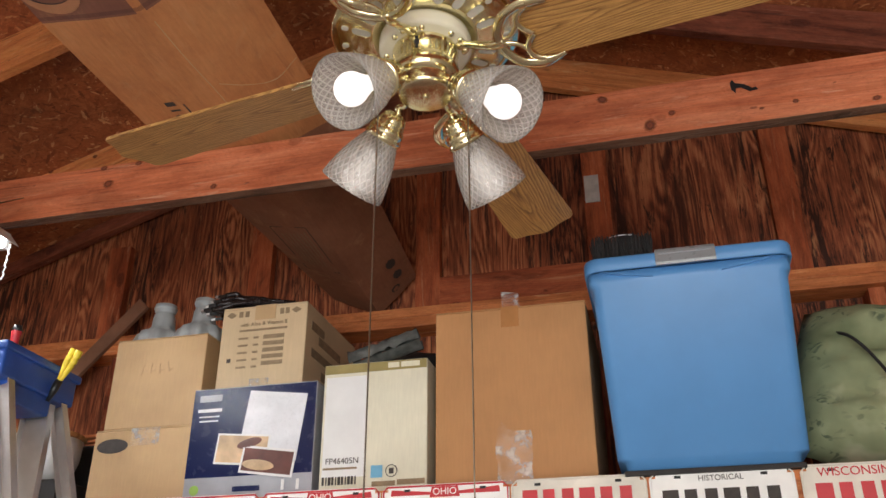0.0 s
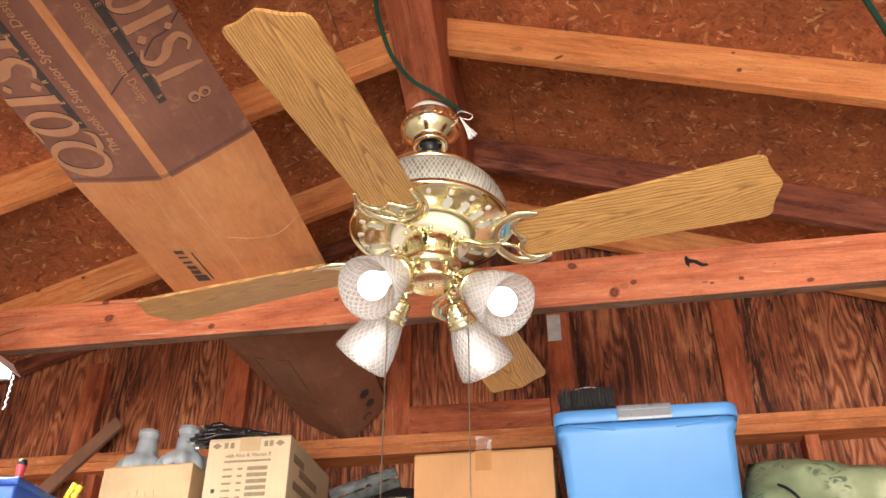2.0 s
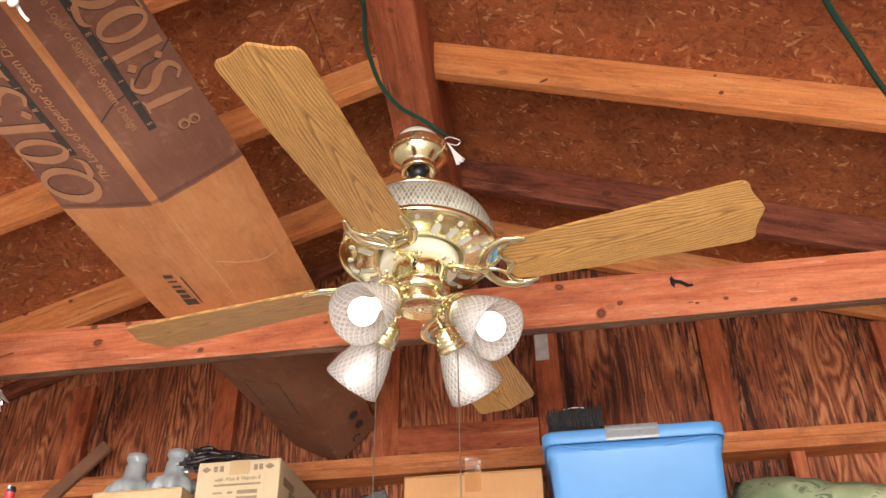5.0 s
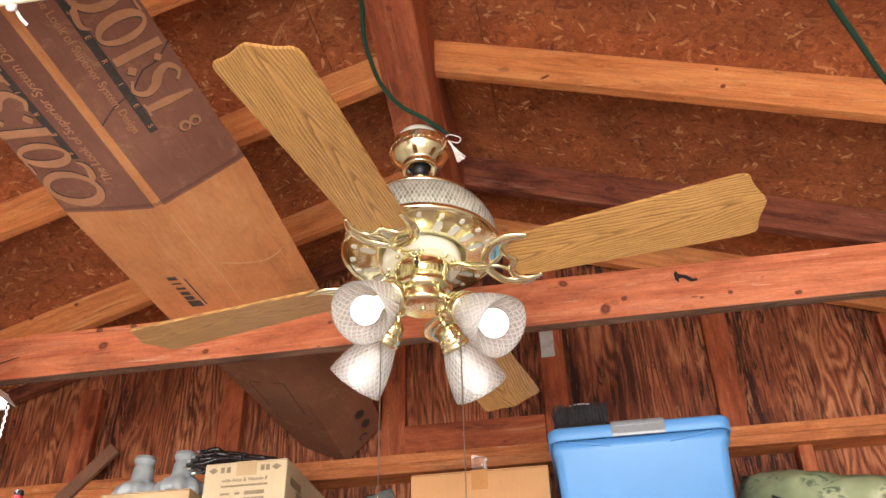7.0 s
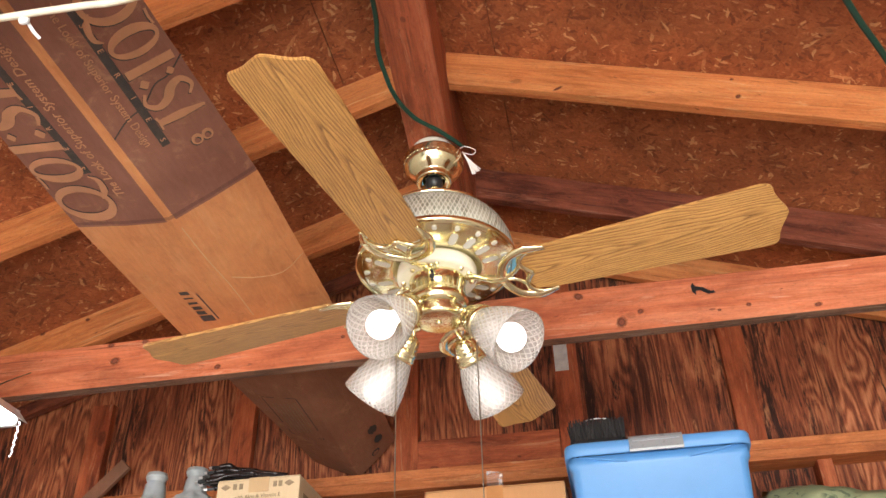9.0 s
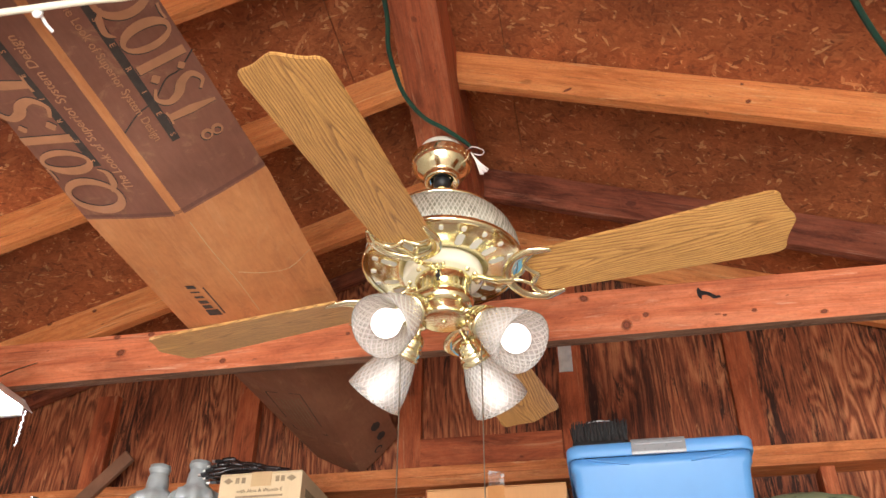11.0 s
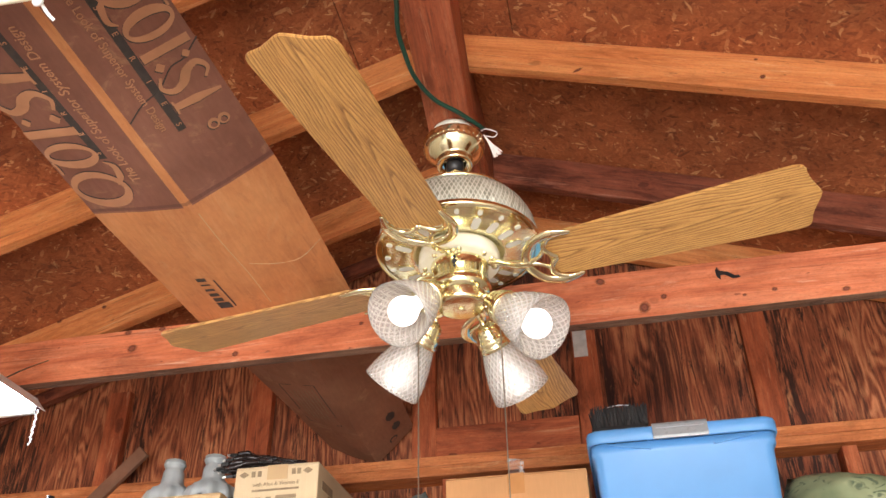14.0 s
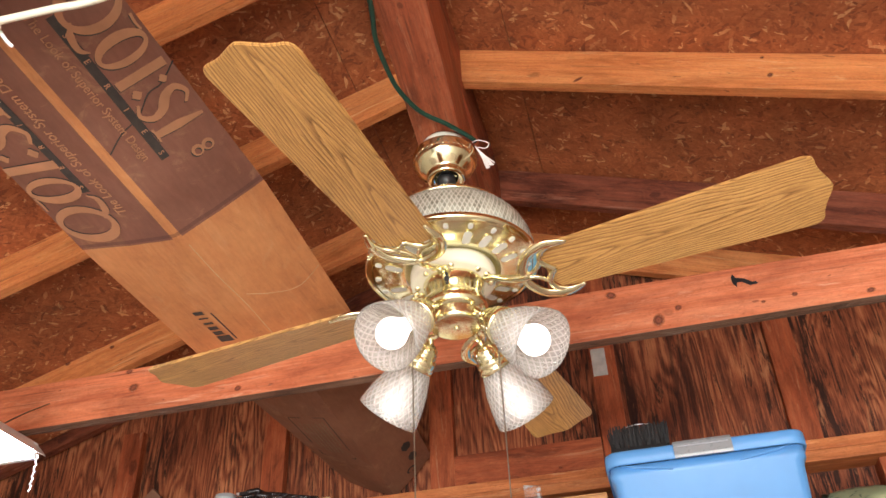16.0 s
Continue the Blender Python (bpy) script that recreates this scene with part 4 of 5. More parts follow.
pull_chain(-0.083, 0.0, 2.335, 1.42, 1.42).matrix_basis = TIP.inverted()
pull_chain(0.0745, 0.0, 2.335, 1.42, 2.10).matrix_basis = TIP.inverted()

# Cord to the fan, with a tied string.
cord = tube([(-0.028, -0.9, 2.79), (-0.028, -0.55, 2.795), (-0.033, -0.41, 2.79), (-0.049, -0.327, 2.785), (-0.051, -0.267, 2.782), (-0.046, -0.195, 2.781), (-0.022, -0.122, 2.783), (0.019, -0.066, 2.788), (0.056, -0.008, 2.792), (0.06, 0.01, 2.797)], 0.0048, 10, 8)
tagged(link("power_cord", cord, M["green"], smooth=True), "dark green power cord draped from the beam to the fan", "cord")
cord = tube([(0.62, -0.62, 2.83), (0.78, -0.35, 2.80), (0.853, -0.224, 2.79), (0.918, -0.123, 2.785), (1.013, 0.025, 2.785), (1.18, 0.24, 2.79), (1.45, 0.45, 2.80), (1.72, 0.66, 2.803)], 0.0065, 10, 8)
tagged(link("extension_cord", cord, M["green"], smooth=True), "dark green extension cord hanging under the roof", "cord")
bm = tube([(0.056, 0.0, 2.785), (0.070, -0.012, 2.778), (0.092, -0.012, 2.764), (0.086, -0.012, 2.752), (0.068, -0.008, 2.762)], 0.0012, 6, 6)
for k in range(7):
    tube([(0.063, -0.006, 2.768), (0.074 + 0.001 * k, -0.008, 2.738), (0.084 + 0.0028 * k, -0.010 + 0.002 * (k % 3), 2.698 + 0.002 * k)], 0.0014, 5, 4, bm)
tagged(link("string_tassel", bm, M["string"], smooth=True), "frayed white string tied to the fan's canopy", "string")
bm = tube([(-1.9, -0.60, 2.665), (-1.2, -0.63, 2.664), (-0.75, -0.637, 2.652), (-0.573, -0.635, 2.651), (-0.473, -0.630, 2.654), (-0.376, -0.626, 2.658), (-0.1, -0.66, 2.664), (0.4, -0.69, 2.648)], 0.0062, 10, 8)
white_cable = tagged(link("electric_cable", bm, M["cable"], smooth=True), "thick cream electric cable slung under the tie beam", "cable")
bm = ball(0.010, (-0.572, -0.628, 2.646), 10, (1, 0.7, 1))
tube([(-0.572, -0.62, 2.65), (-0.563, -0.61, 2.635), (-0.556, -0.60, 2.628)], 0.003, 6, 4, bm)
part("cable_tie", bm, M["white"], white_cable, "white twisted tie")

# ---- siding carton on the ties ----
carton = thing("siding_carton", pose(-0.69, 0, 2.79), "long kraft and brown printed siding carton resting on the ties", "carton")
SECT = [(-1.30, -0.235, 0.018, 0.136, 0.120, 0.036), (-0.62, -0.226, 0.018, 0.172, 0.120, 0.02), (0.13, -0.248, 0.010, 0.215, 0.118, -0.002), (0.70, -0.235, 0.012, 0.222, 0.095, 0.008), (1.25, -0.19, 0.0, 0.205, 0.07, -0.05), (1.715, -0.142, -0.022, 0.189, 0.038, -0.104)]


def panel(v):
    """The carton's section at v: left and right edges and the fold."""
    for a, b in zip(SECT, SECT[1:]):
        if v <= b[0] or b is SECT[-1]:
            f = (v - a[0]) / (b[0] - a[0])
            return [p + (q - p) * f for p, q in zip(a, b)]


def fold_x(y):
    """How far the bottom fold strays sideways along the carton."""
    return 0.046 * max(0.0, y - 0.13) / 1.585 - 0.022 * max(0.0, 0.13 - y) / 0.75


bm = bmesh.new()
lay = bm.loops.layers.uv.verify()
rows = []
SPAN = [-1.30, -1.05, -0.85, -0.73] + [-0.62 + 0.075 * k for k in range(11)] + [0.13 + 0.095 * k for k in range(1, 7)] + [0.80, 0.95, 1.10, 1.25, 1.48, 1.715]
for y in SPAN:
    _, lx, lz, rx, rz, cz = panel(y)
    drift = fold_x(y)
    pts = [(lx, lz), ((lx + drift) * 0.5, (lz + cz) * 0.5 - 0.004), (drift, cz), ((rx + drift) * 0.5, (rz + cz) * 0.5 - 0.004), (rx, rz), (rx - 0.13, rz + 0.145), (lx * 0.3, lz + 0.25), (lx - 0.03, lz + 0.19)]
    rows.append([bm.verts.new((x, y, z)) for x, z in pts])
us = [-0.25, -0.125, 0.0, 0.123, 0.246, 0.42, 0.70, 0.95, 1.15]
for (a, b, s0, s1) in zip(rows, rows[1:], SPAN, SPAN[1:]):
    for k in range(8):
        j = (k + 1) % 8
        f = bm.faces.new((a[k], a[j], b[j], b[k]))
        for lp, uu, vv in zip(f.loops, (us[k], us[k + 1], us[k + 1], us[k]), (s0, s0, s1, s1)):
            lp[lay].uv = (uu, vv)
bm.faces.new(rows[0][::-1])
bm.faces.new(rows[-1])
bmesh.ops.recalc_face_normals(bm, faces=bm.faces[:])
body = part("carton_body", bm, M["carton"], carton)


def on_right(u, v, out=0.0):
    """The point of the right-hand panel u from the fold and v along it, lifted off by out."""
    _, lx, lz, rx, rz, cz = panel(v)
    x0 = fold_x(v)
    f = 0.874 * u / (rx - x0)
    return Vector((x0 + 0.874 * u + 0.487 * out, v, cz + (rz - cz) * f - 0.004 * (1 - abs(2 * f - 1)) - 0.874 * out))


def on_left(u, v, out=0.0):
    """The same on the left-hand panel."""
    _, lx, lz, rx, rz, cz = panel(v)
    x0 = fold_x(v)
    f = u / (x0 - lx)
    return Vector((x0 - u, v, cz + (lz - cz) * f - 0.004 * (1 - abs(2 * f - 1)) - out))


def printed(name, bm, mat, place, u, v, out, label=""):
    """A flat print laid on a panel; it reads along the carton with its top away from the fold."""
    way = 1 if place is on_right else -1
    for p in bm.verts:
        p.co = place(u + p.co.y, v + way * p.co.x, out + p.co.z)
    return part(name, bm, mat, body, label)


def words(text, size):
    """Lettering as a bmesh, centred."""
    ob = lettering("words", text, size, M["tan_ink"], None, Matrix())
    bm = bmesh.new()
    bm.from_mesh(ob.data)
    bpy.data.objects.remove(ob)
    return bm


def strip(w, h, n=8):
    """A flat bar cut across into short lengths."""
    bm = bmesh.new()
    lo = [bm.verts.new((-w / 2 + w * k / n, -h / 2, 0)) for k in range(n + 1)]
    hi = [bm.verts.new((-w / 2 + w * k / n, h / 2, 0)) for k in range(n + 1)]
    for k in range(n):
        bm.faces.new((lo[k], lo[k + 1], hi[k + 1], hi[k]))
    return bm


def flat_box(w, h, t=0.0012):
    return slab(-w / 2, w / 2, -h / 2, h / 2, -t / 2, t / 2)


def ring_mesh(rx, ry, tx, ty, n=28):
    bm = bmesh.new()
    ang = [2 * math.pi * q / n for q in range(n)]
    out = [bm.verts.new((rx * math.cos(a), ry * math.sin(a), 0)) for a in ang]
    inn = [bm.verts.new((tx * math.cos(a) + 0.003, ty * math.sin(a), 0)) for a in ang]
    for q in range(n):
        bm.faces.new((out[q], out[(q + 1) % n], inn[(q + 1) % n], inn[q]))
    return bm


def ribbon(line, widths):
    """A flat band along a smooth line, its width changing from point to point."""
    bm = bmesh.new()
    pts = curve_points([(x, y, 0) for x, y in line], 6)
    n = len(pts) - 1
    pairs = []
    for i, q in enumerate(pts):
        d = (pts[min(i + 1, n)] - pts[max(i - 1, 0)]).normalized()
        f = i / n * (len(widths) - 1)
        k = min(int(f), len(widths) - 2)
        w = (widths[k] + (widths[k + 1] - widths[k]) * (f - k)) / 2
        side = Vector((-d.y, d.x, 0)) * w
        pairs.append((bm.verts.new(q + side), bm.verts.new(q - side)))
    for (a, b), (c, d) in zip(pairs, pairs[1:]):
        bm.faces.new((a, b, d, c))
    return bm


def joined(*pieces):
    """Several flat bands as one printed shape, each a hair above the last."""
    out = bmesh.new()
    for k, bm in enumerate(pieces):
        for v in bm.verts:
            v.co.z += 0.0002 * k
        me = bpy.data.meshes.new("tmp")
        bm.to_mesh(me)
        bm.free()
        out.from_mesh(me)
        bpy.data.meshes.remove(me)
    return out


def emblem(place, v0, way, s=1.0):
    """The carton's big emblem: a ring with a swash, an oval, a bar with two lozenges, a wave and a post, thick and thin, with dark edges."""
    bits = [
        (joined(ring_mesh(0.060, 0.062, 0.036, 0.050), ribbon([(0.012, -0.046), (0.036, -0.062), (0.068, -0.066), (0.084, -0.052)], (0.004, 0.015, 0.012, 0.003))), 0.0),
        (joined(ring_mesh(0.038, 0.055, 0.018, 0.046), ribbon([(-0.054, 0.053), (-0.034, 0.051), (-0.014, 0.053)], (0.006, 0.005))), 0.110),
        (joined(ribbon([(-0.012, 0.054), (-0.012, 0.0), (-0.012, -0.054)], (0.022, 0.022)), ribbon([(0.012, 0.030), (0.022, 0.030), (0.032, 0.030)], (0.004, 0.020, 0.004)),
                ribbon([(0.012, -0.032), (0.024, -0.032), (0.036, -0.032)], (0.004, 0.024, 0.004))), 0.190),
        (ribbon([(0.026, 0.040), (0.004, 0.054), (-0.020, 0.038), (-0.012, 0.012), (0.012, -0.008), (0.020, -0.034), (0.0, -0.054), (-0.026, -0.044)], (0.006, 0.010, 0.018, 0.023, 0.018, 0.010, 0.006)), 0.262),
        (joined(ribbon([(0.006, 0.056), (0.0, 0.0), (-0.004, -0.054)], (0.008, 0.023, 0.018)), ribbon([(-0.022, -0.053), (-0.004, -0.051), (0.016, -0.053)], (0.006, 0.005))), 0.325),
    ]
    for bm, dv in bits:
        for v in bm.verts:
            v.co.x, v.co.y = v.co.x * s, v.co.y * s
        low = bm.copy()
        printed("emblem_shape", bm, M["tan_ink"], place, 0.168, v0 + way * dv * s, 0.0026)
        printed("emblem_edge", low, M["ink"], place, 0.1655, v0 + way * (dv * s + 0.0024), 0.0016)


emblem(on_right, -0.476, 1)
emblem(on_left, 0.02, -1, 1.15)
for place, u, v0, way in ((on_right, 0.100, -0.092, 1), (on_left, 0.102, -0.085, -1)):
    printed("black_bar", strip(0.40, 0.020), M["ink"], place, u, v0 - 0.20, 0.0016)
    for k, ch in enumerate("SERIES"):
        q = v0 - 0.355 + 0.067 * k if way > 0 else v0 - 0.02 - 0.067 * k
        printed("letter", words(ch, 0.018), M["tan_ink"], place, u, q, 0.003)
printed("slogan", words("The Look of Superior System Design", 0.027), M["tan_ink"], on_right, 0.066, -0.315, 0.0026)
printed("slogan", words("The Look of Superior System Design", 0.032), M["tan_ink"], on_left, 0.066, -0.235, 0.0026)
for u in (0.166, 0.192):
    printed("small_mark", ring_mesh(0.016, 0.014, 0.009, 0.008, 16), M["tan_ink"], on_right, u, -0.066, 0.0026)
    printed("small_mark_edge", ring_mesh(0.016, 0.014, 0.009, 0.008, 16), M["ink"], on_right, u - 0.003, -0.063, 0.0016)
for k, w in enumerate((0.034, 0.02, 0.018, 0.012, 0.008, 0.018)):
    printed("maker_mark", strip(w, 0.040 if k == 0 else 0.028, 2), M["ink"], on_left, 0.125 + (0.0 if k == 0 else 0.004), 0.60 - 0.028 * k - (0.006 if k else 0), 0.0018)
printed("maker_line", strip(0.15, 0.005), M["ink"], on_left, 0.095, 0.535, 0.0018)
for line in (((0.03, 0.42), (0.09, 0.47), (0.16, 0.50), (0.235, 0.47)), ((0.01, 0.16), (0.008, 0.30), (0.012, 0.46), (0.008, 0.62))):
    crease = [on_right(u, v, 0.0002) for u, v in line]
    part("crease", tube(crease, 0.0011, 5, 4), M["card_light"], body, "raised crease in the board")
tear = [on_right(u, v, 0.001) for u, v in ((0.012, -0.17), (0.06, -0.20), (0.11, -0.215), (0.155, -0.25), (0.19, -0.255), (0.235, -0.285))]
part("tear", tube(tear, 0.0016, 5, 4), M["ink"], body, "dark tear in the board")
for v0, r in ((1.52, 0.022), (1.60, 0.020)):
    printed("printed_mark", prism([(r * math.cos(a / 7 * math.pi) * (1 + 0.25 * (a % 2)), 0.8 * r * math.sin(a / 7 * math.pi)) for a in range(14)], -0.0005, 0.0), M["ink"], on_right, 0.12, v0, 0.0016)
printed("printed_mark", ring_mesh(0.016, 0.016, 0.011, 0.011, 20), M["ink"], on_right, 0.09, 1.66, 0.0018)
printed("printed_mark", strip(0.05, 0.022, 2), M["ink_grey"], on_right, 0.17, 0.86, 0.0018)
for w, u, v0 in ((0.30, 0.045, 1.27), (0.30, 0.170, 1.27)):
    printed("print_line", strip(w, 0.0035), M["ink"], on_left, u, v0, 0.0018)
for v0 in (1.12, 1.42):
    printed("print_line", strip(0.0035, 0.125, 2), M["ink"], on_left, 0.1075, v0, 0.0018)
for k in range(7):
    printed("print_line", strip(0.22 if k else 0.24, 0.003), M["ink_grey"], on_left, 0.063 + 0.014 * k, 1.27, 0.0018)

# Charred knot on the tie's face.
bm = prism([(-0.028, 0.012), (-0.022, 0.022), (-0.016, 0.010), (0.004, 0.004), (0.022, -0.010), (0.030, -0.008), (0.034, -0.016), (0.014, -0.018), (-0.004, -0.004), (-0.016, -0.004), (-0.018, -0.018), (-0.027, -0.006)], -0.0008, 0.0008)
ob = link("dark_patch", bm, M["black"])
ob.matrix_basis = pose(0.613, 0.678, 2.752, 90, 0, 0)
tagged(ob, "small torn black scrap stuck to the tie beam", "scrap")

# ---- shop light ----
shop = thing("shop_light", pose(-1.392, -0.02, 2.513, 0, 0, 0), "white metal shop light with lit fluorescent tubes hung on chains", "light fixture")
bm = bmesh.new()
sec = [(-0.085, 0.0), (-0.045, 0.045), (0.045, 0.045), (0.085, 0.0), (0.082, 0.0), (0.043, 0.042), (-0.043, 0.042), (-0.082, 0.0)]
ends = [[bm.verts.new((x, y, z)) for x, z in sec] for y in (-0.60, 0.62)]
for k in range(8):
    bm.faces.new((ends[0][k], ends[0][(k + 1) % 8], ends[1][(k + 1) % 8], ends[1][k]))
for e in ends:
    bm.faces.new((e[0], e[1], e[6], e[7]))
    bm.faces.new((e[1], e[2], e[5], e[6]))
    bm.faces.new((e[2], e[3], e[4], e[5]))
bmesh.ops.recalc_face_normals(bm, faces=bm.faces[:])
part("reflector", bm, M["white"], shop)
for x in (-0.035, 0.035):
    part("tube", tube([(x, -0.58, 0.012), (x, 0, 0.012), (x, 0.60, 0.012)], 0.0165, 14, 2), M["tube"], shop, "glowing fluorescent tube", True)
for y in (-0.60, 0.61):
    part("tube_holder", slab(-0.055, 0.055, y - 0.008, y + 0.008, -0.008, 0.04, 0.003), M["white"], shop)
for y in (-0.5, 0.5):
    part("hanging_chain", tube([(0, y, 0.045), (0.01, y + 0.08, 0.12), (0.0, y + 0.185 if y > 0 else y - 0.21, 0.20)], 0.002, 6, 4), M["steel"], shop)
bm = bmesh.new()
for k in range(16):
    ball(0.0032, (0.075 + 0.0025 * math.sin(2 * k), 0.60, -0.004 - 0.0066 * k), 8, (0.8, 0.8, 1.1), bm)
part("pull_cord", bm, M["white"], shop, "white twisted pull cord", True)

# ---- wall shelf and what stands on it ----
SH = 1.858
shelf = thing("wall_shelf", pose(0, 0, SH), "deep wooden wall shelf carrying boxes, plates along its front", "shelf")
part("shelf_board", slab(-2.6, 2.2, 0.845, NORTH - 0.095, -0.022, 0.0, 0.002), M["stud"], shelf)
part("front_board", slab(-2.6, 2.2, 0.826, 0.844, -0.13, 0.0, 0.002), M["plate"], shelf, "orange-brown front board")
for x in (-2.3, -1.08, 0.3, 1.66):
    part("bracket", slab(x - 0.02, x + 0.02, 0.86, NORTH - 0.1, -0.10, -0.023, 0.002), M["stud"], shelf)


def box_thing(name, x0, x1, y0, y1, z0, z1, mat, label, yaw=0.0, open_top=False, bevel=0.004):
    """A closed carton with flaps, standing on its base."""
    cx, cy = (x0 + x1) / 2 + 0.006, (y0 + y1) / 2
    e = thing(name, pose(cx, cy, z0, 0, 0, yaw), label, "box")
    w, d, h = (x1 - x0) / 2, (y1 - y0) / 2, z1 - z0
    part("box_body", slab(-w, w, -d, d, 0, h - 0.004, bevel, 2), mat, e)
    part("top_flap", slab(-w + 0.001, w - 0.001, -d + 0.001, -0.0015, h - 0.0035, h, 0.001, 1), mat, e)
    part("top_flap", slab(-w + 0.001, w - 0.001, 0.0015, d - 0.001, h - 0.0035, h, 0.001, 1), mat, e)
    return e, w, d, h


def print_bar(parent, x, z, w, h, mat, d, name="print_bar", out=0.0012, tilt=0.0):
    ob = part(name, flat_box(w, h), mat, parent)
    ob.matrix_basis = FACE(x, -d - out, z, tilt)
    return ob


# Plain tan carton with a tape end and a clear pouch.
e, w, d, h = box_thing("cardboard_box", -0.219, 0.172, 0.893, 1.30, SH, 2.322, M["card"], "plain tan cardboard box with packing tape and a clear pouch")
part("tape_strip", slab(-0.022, 0.024, -d - 0.0015, -d + 0.0005, h - 0.055, h + 0.0005), M["tape"], e)
part("tape_strip", slab(-0.022, 0.024, -d, d, h + 0.0003, h + 0.0015), M["tape"], e)
bm = bmesh.new()
grid = [[bm.verts.new((-0.042 + 0.0145 * i + 0.003 * random.uniform(-1, 1), -d - 0.004 - 0.006 * random.random(), 0.012 + 0.018 * j + (0.03 * max(0, 1 - abs(i - 1.2)) if j == 7 else 0))) for i in range(7)] for j in range(8)]
for j in range(7):
    for i in range(6):
        bm.faces.new((grid[j][i], grid[j][i + 1], grid[j + 1][i + 1], grid[j + 1][i]))
flap = bmesh.new()
rows4 = [[flap.verts.new((-0.022 + 0.0115 * i, -d + 0.02 + 0.010 * math.sin(1.3 * j + 0.5 * i), h + 0.001 + 0.012 * j)) for i in range(5)] for j in range(5)]
for j in range(4):
    for i in range(4):
        flap.faces.new((rows4[j][i], rows4[j][i + 1], rows4[j + 1][i + 1], rows4[j + 1][i]))
part("tape_flap", flap, M["film"], e, "loose flap of clear tape")
part("clear_pouch", bm, M["film"], e, "crumpled clear document pouch")

# Blue storage tote.
tote = thing("storage_tote", pose(0.430, 1.09, SH + 0.002) @ Matrix.Diagonal((1.022, 1.0, 1.008, 1.0)), "sky-blue plastic storage tote with a grey latch, lid closed", "storage tote")
bm = bmesh.new()
rings = []
for z, hw, hd in ((0.0, 0.180, 0.262), (0.034, 0.184, 0.266), (0.038, 0.199, 0.280), (0.448, 0.222, 0.29), (0.455, 0.229, 0.296), (0.482, 0.229, 0.296)):
    ring = []
    for cx, cy, a0 in ((1, 1, 0), (-1, 1, 90), (-1, -1, 180), (1, -1, 270)):
        for q in range(5):
            a = radians(a0 + 22.5 * q)
            ring.append(bm.verts.new((cx * (hw - 0.024) + 0.024 * math.cos(a), cy * (hd - 0.024) + 0.024 * math.sin(a), z)))
    rings.append(ring)
for a, b in zip(rings, rings[1:]):
    for k in range(20):
        bm.faces.new((a[k], a[(k + 1) % 20], b[(k + 1) % 20], b[k]))
bm.faces.new(rings[0][::-1])
bm.faces.new(rings[-1])
bmesh.ops.recalc_face_normals(bm, faces=bm.faces[:])
part("tub", bm, M["blue"], tote, "", True)
bm = bmesh.new()
rings = []
for z, g in ((0.486, -0.002), (0.482, 0.005), (0.484, 0.0085), (0.512, 0.0085), (0.5175, 0.006), (0.520, 0.001), (0.5215, -0.012), (0.5175, -0.015), (0.5175, -0.020), (0.521, -0.025)):
    ring = []
    for cx, cy, a0 in ((1, 1, 0), (-1, 1, 90), (-1, -1, 180), (1, -1, 270)):
        for q in range(7):
            a = radians(a0 + 15 * q)
            ring.append(bm.verts.new((cx * (0.229 - 0.028) + (0.028 + g * 0.999) * math.cos(a), cy * (0.297 - 0.028) + (0.028 + g * 0.999) * math.sin(a), z)))
    rings.append(ring)
for a, b in zip(rings, rings[1:]):
    for k in range(28):
        bm.faces.new((a[k], a[(k + 1) % 28], b[(k + 1) % 28], b[k]))
bm.faces.new(rings[-1])
bmesh.ops.recalc_face_normals(bm, faces=bm.faces[:])
part("lid", bm, M["blue"], tote, "", True)
for s in (-1, 1):
    bm = prism([(s * 0.078, 0.010), (s * 0.078, 0.016), (s * 0.165, 0.028), (s * 0.198, 0.034), (s * 0.165, 0.024)], -0.005, 0.005)
    ob = part("latch_rib", bm, M["blue"], tote)
    ob.matrix_basis = pose(0, -0.297, 0.448, 90, 0, 0)
side = [(-0.262, 0.5245), (-0.298, 0.5250), (-0.310, 0.522), (-0.3165, 0.514), (-0.3180, 0.503), (-0.3195, 0.493), (-0.3215, 0.484), (-0.3195, 0.478), (-0.313, 0.478), (-0.306, 0.486), (-0.301, 0.510), (-0.262, 0.5185)]
bm = prism(side, -0.068, 0.068)
latch = part("latch", bm, M["latch"], tote, "grey snap latch", False)
latch.matrix_basis = Matrix(((0, 0, 1, 0), (1, 0, 0, 0), (0, 1, 0, 0), (0, 0, 0, 1)))
part("latch_groove", prism([(-0.3183, 0.5075), (-0.3198, 0.5065), (-0.3198, 0.5055), (-0.3183, 0.5045)], -0.06, 0.06), M["grey_print"], latch)
for x, z, r in ((0.13, 0.235, 0.010), (0.145, 0.225, 0.007), (0.075, 0.22, 0.005)):
    ob = part("stain", ball(r, (0, 0, 0), 10, (1, 1, 0.04)), M["paper"], tote)
    ob.matrix_basis = pose(x, -0.2815, z, 90 + 2.6, 0, 0)
# Strip added to darken the recess under the tote's front.
tagged(link("tote_foot_board", slab(0.24, 0.62, 0.81, 0.86, SH + 0.001, SH + 0.012, 0.002), M["dark"]), "dark strip added under the tote's front edge", "board")

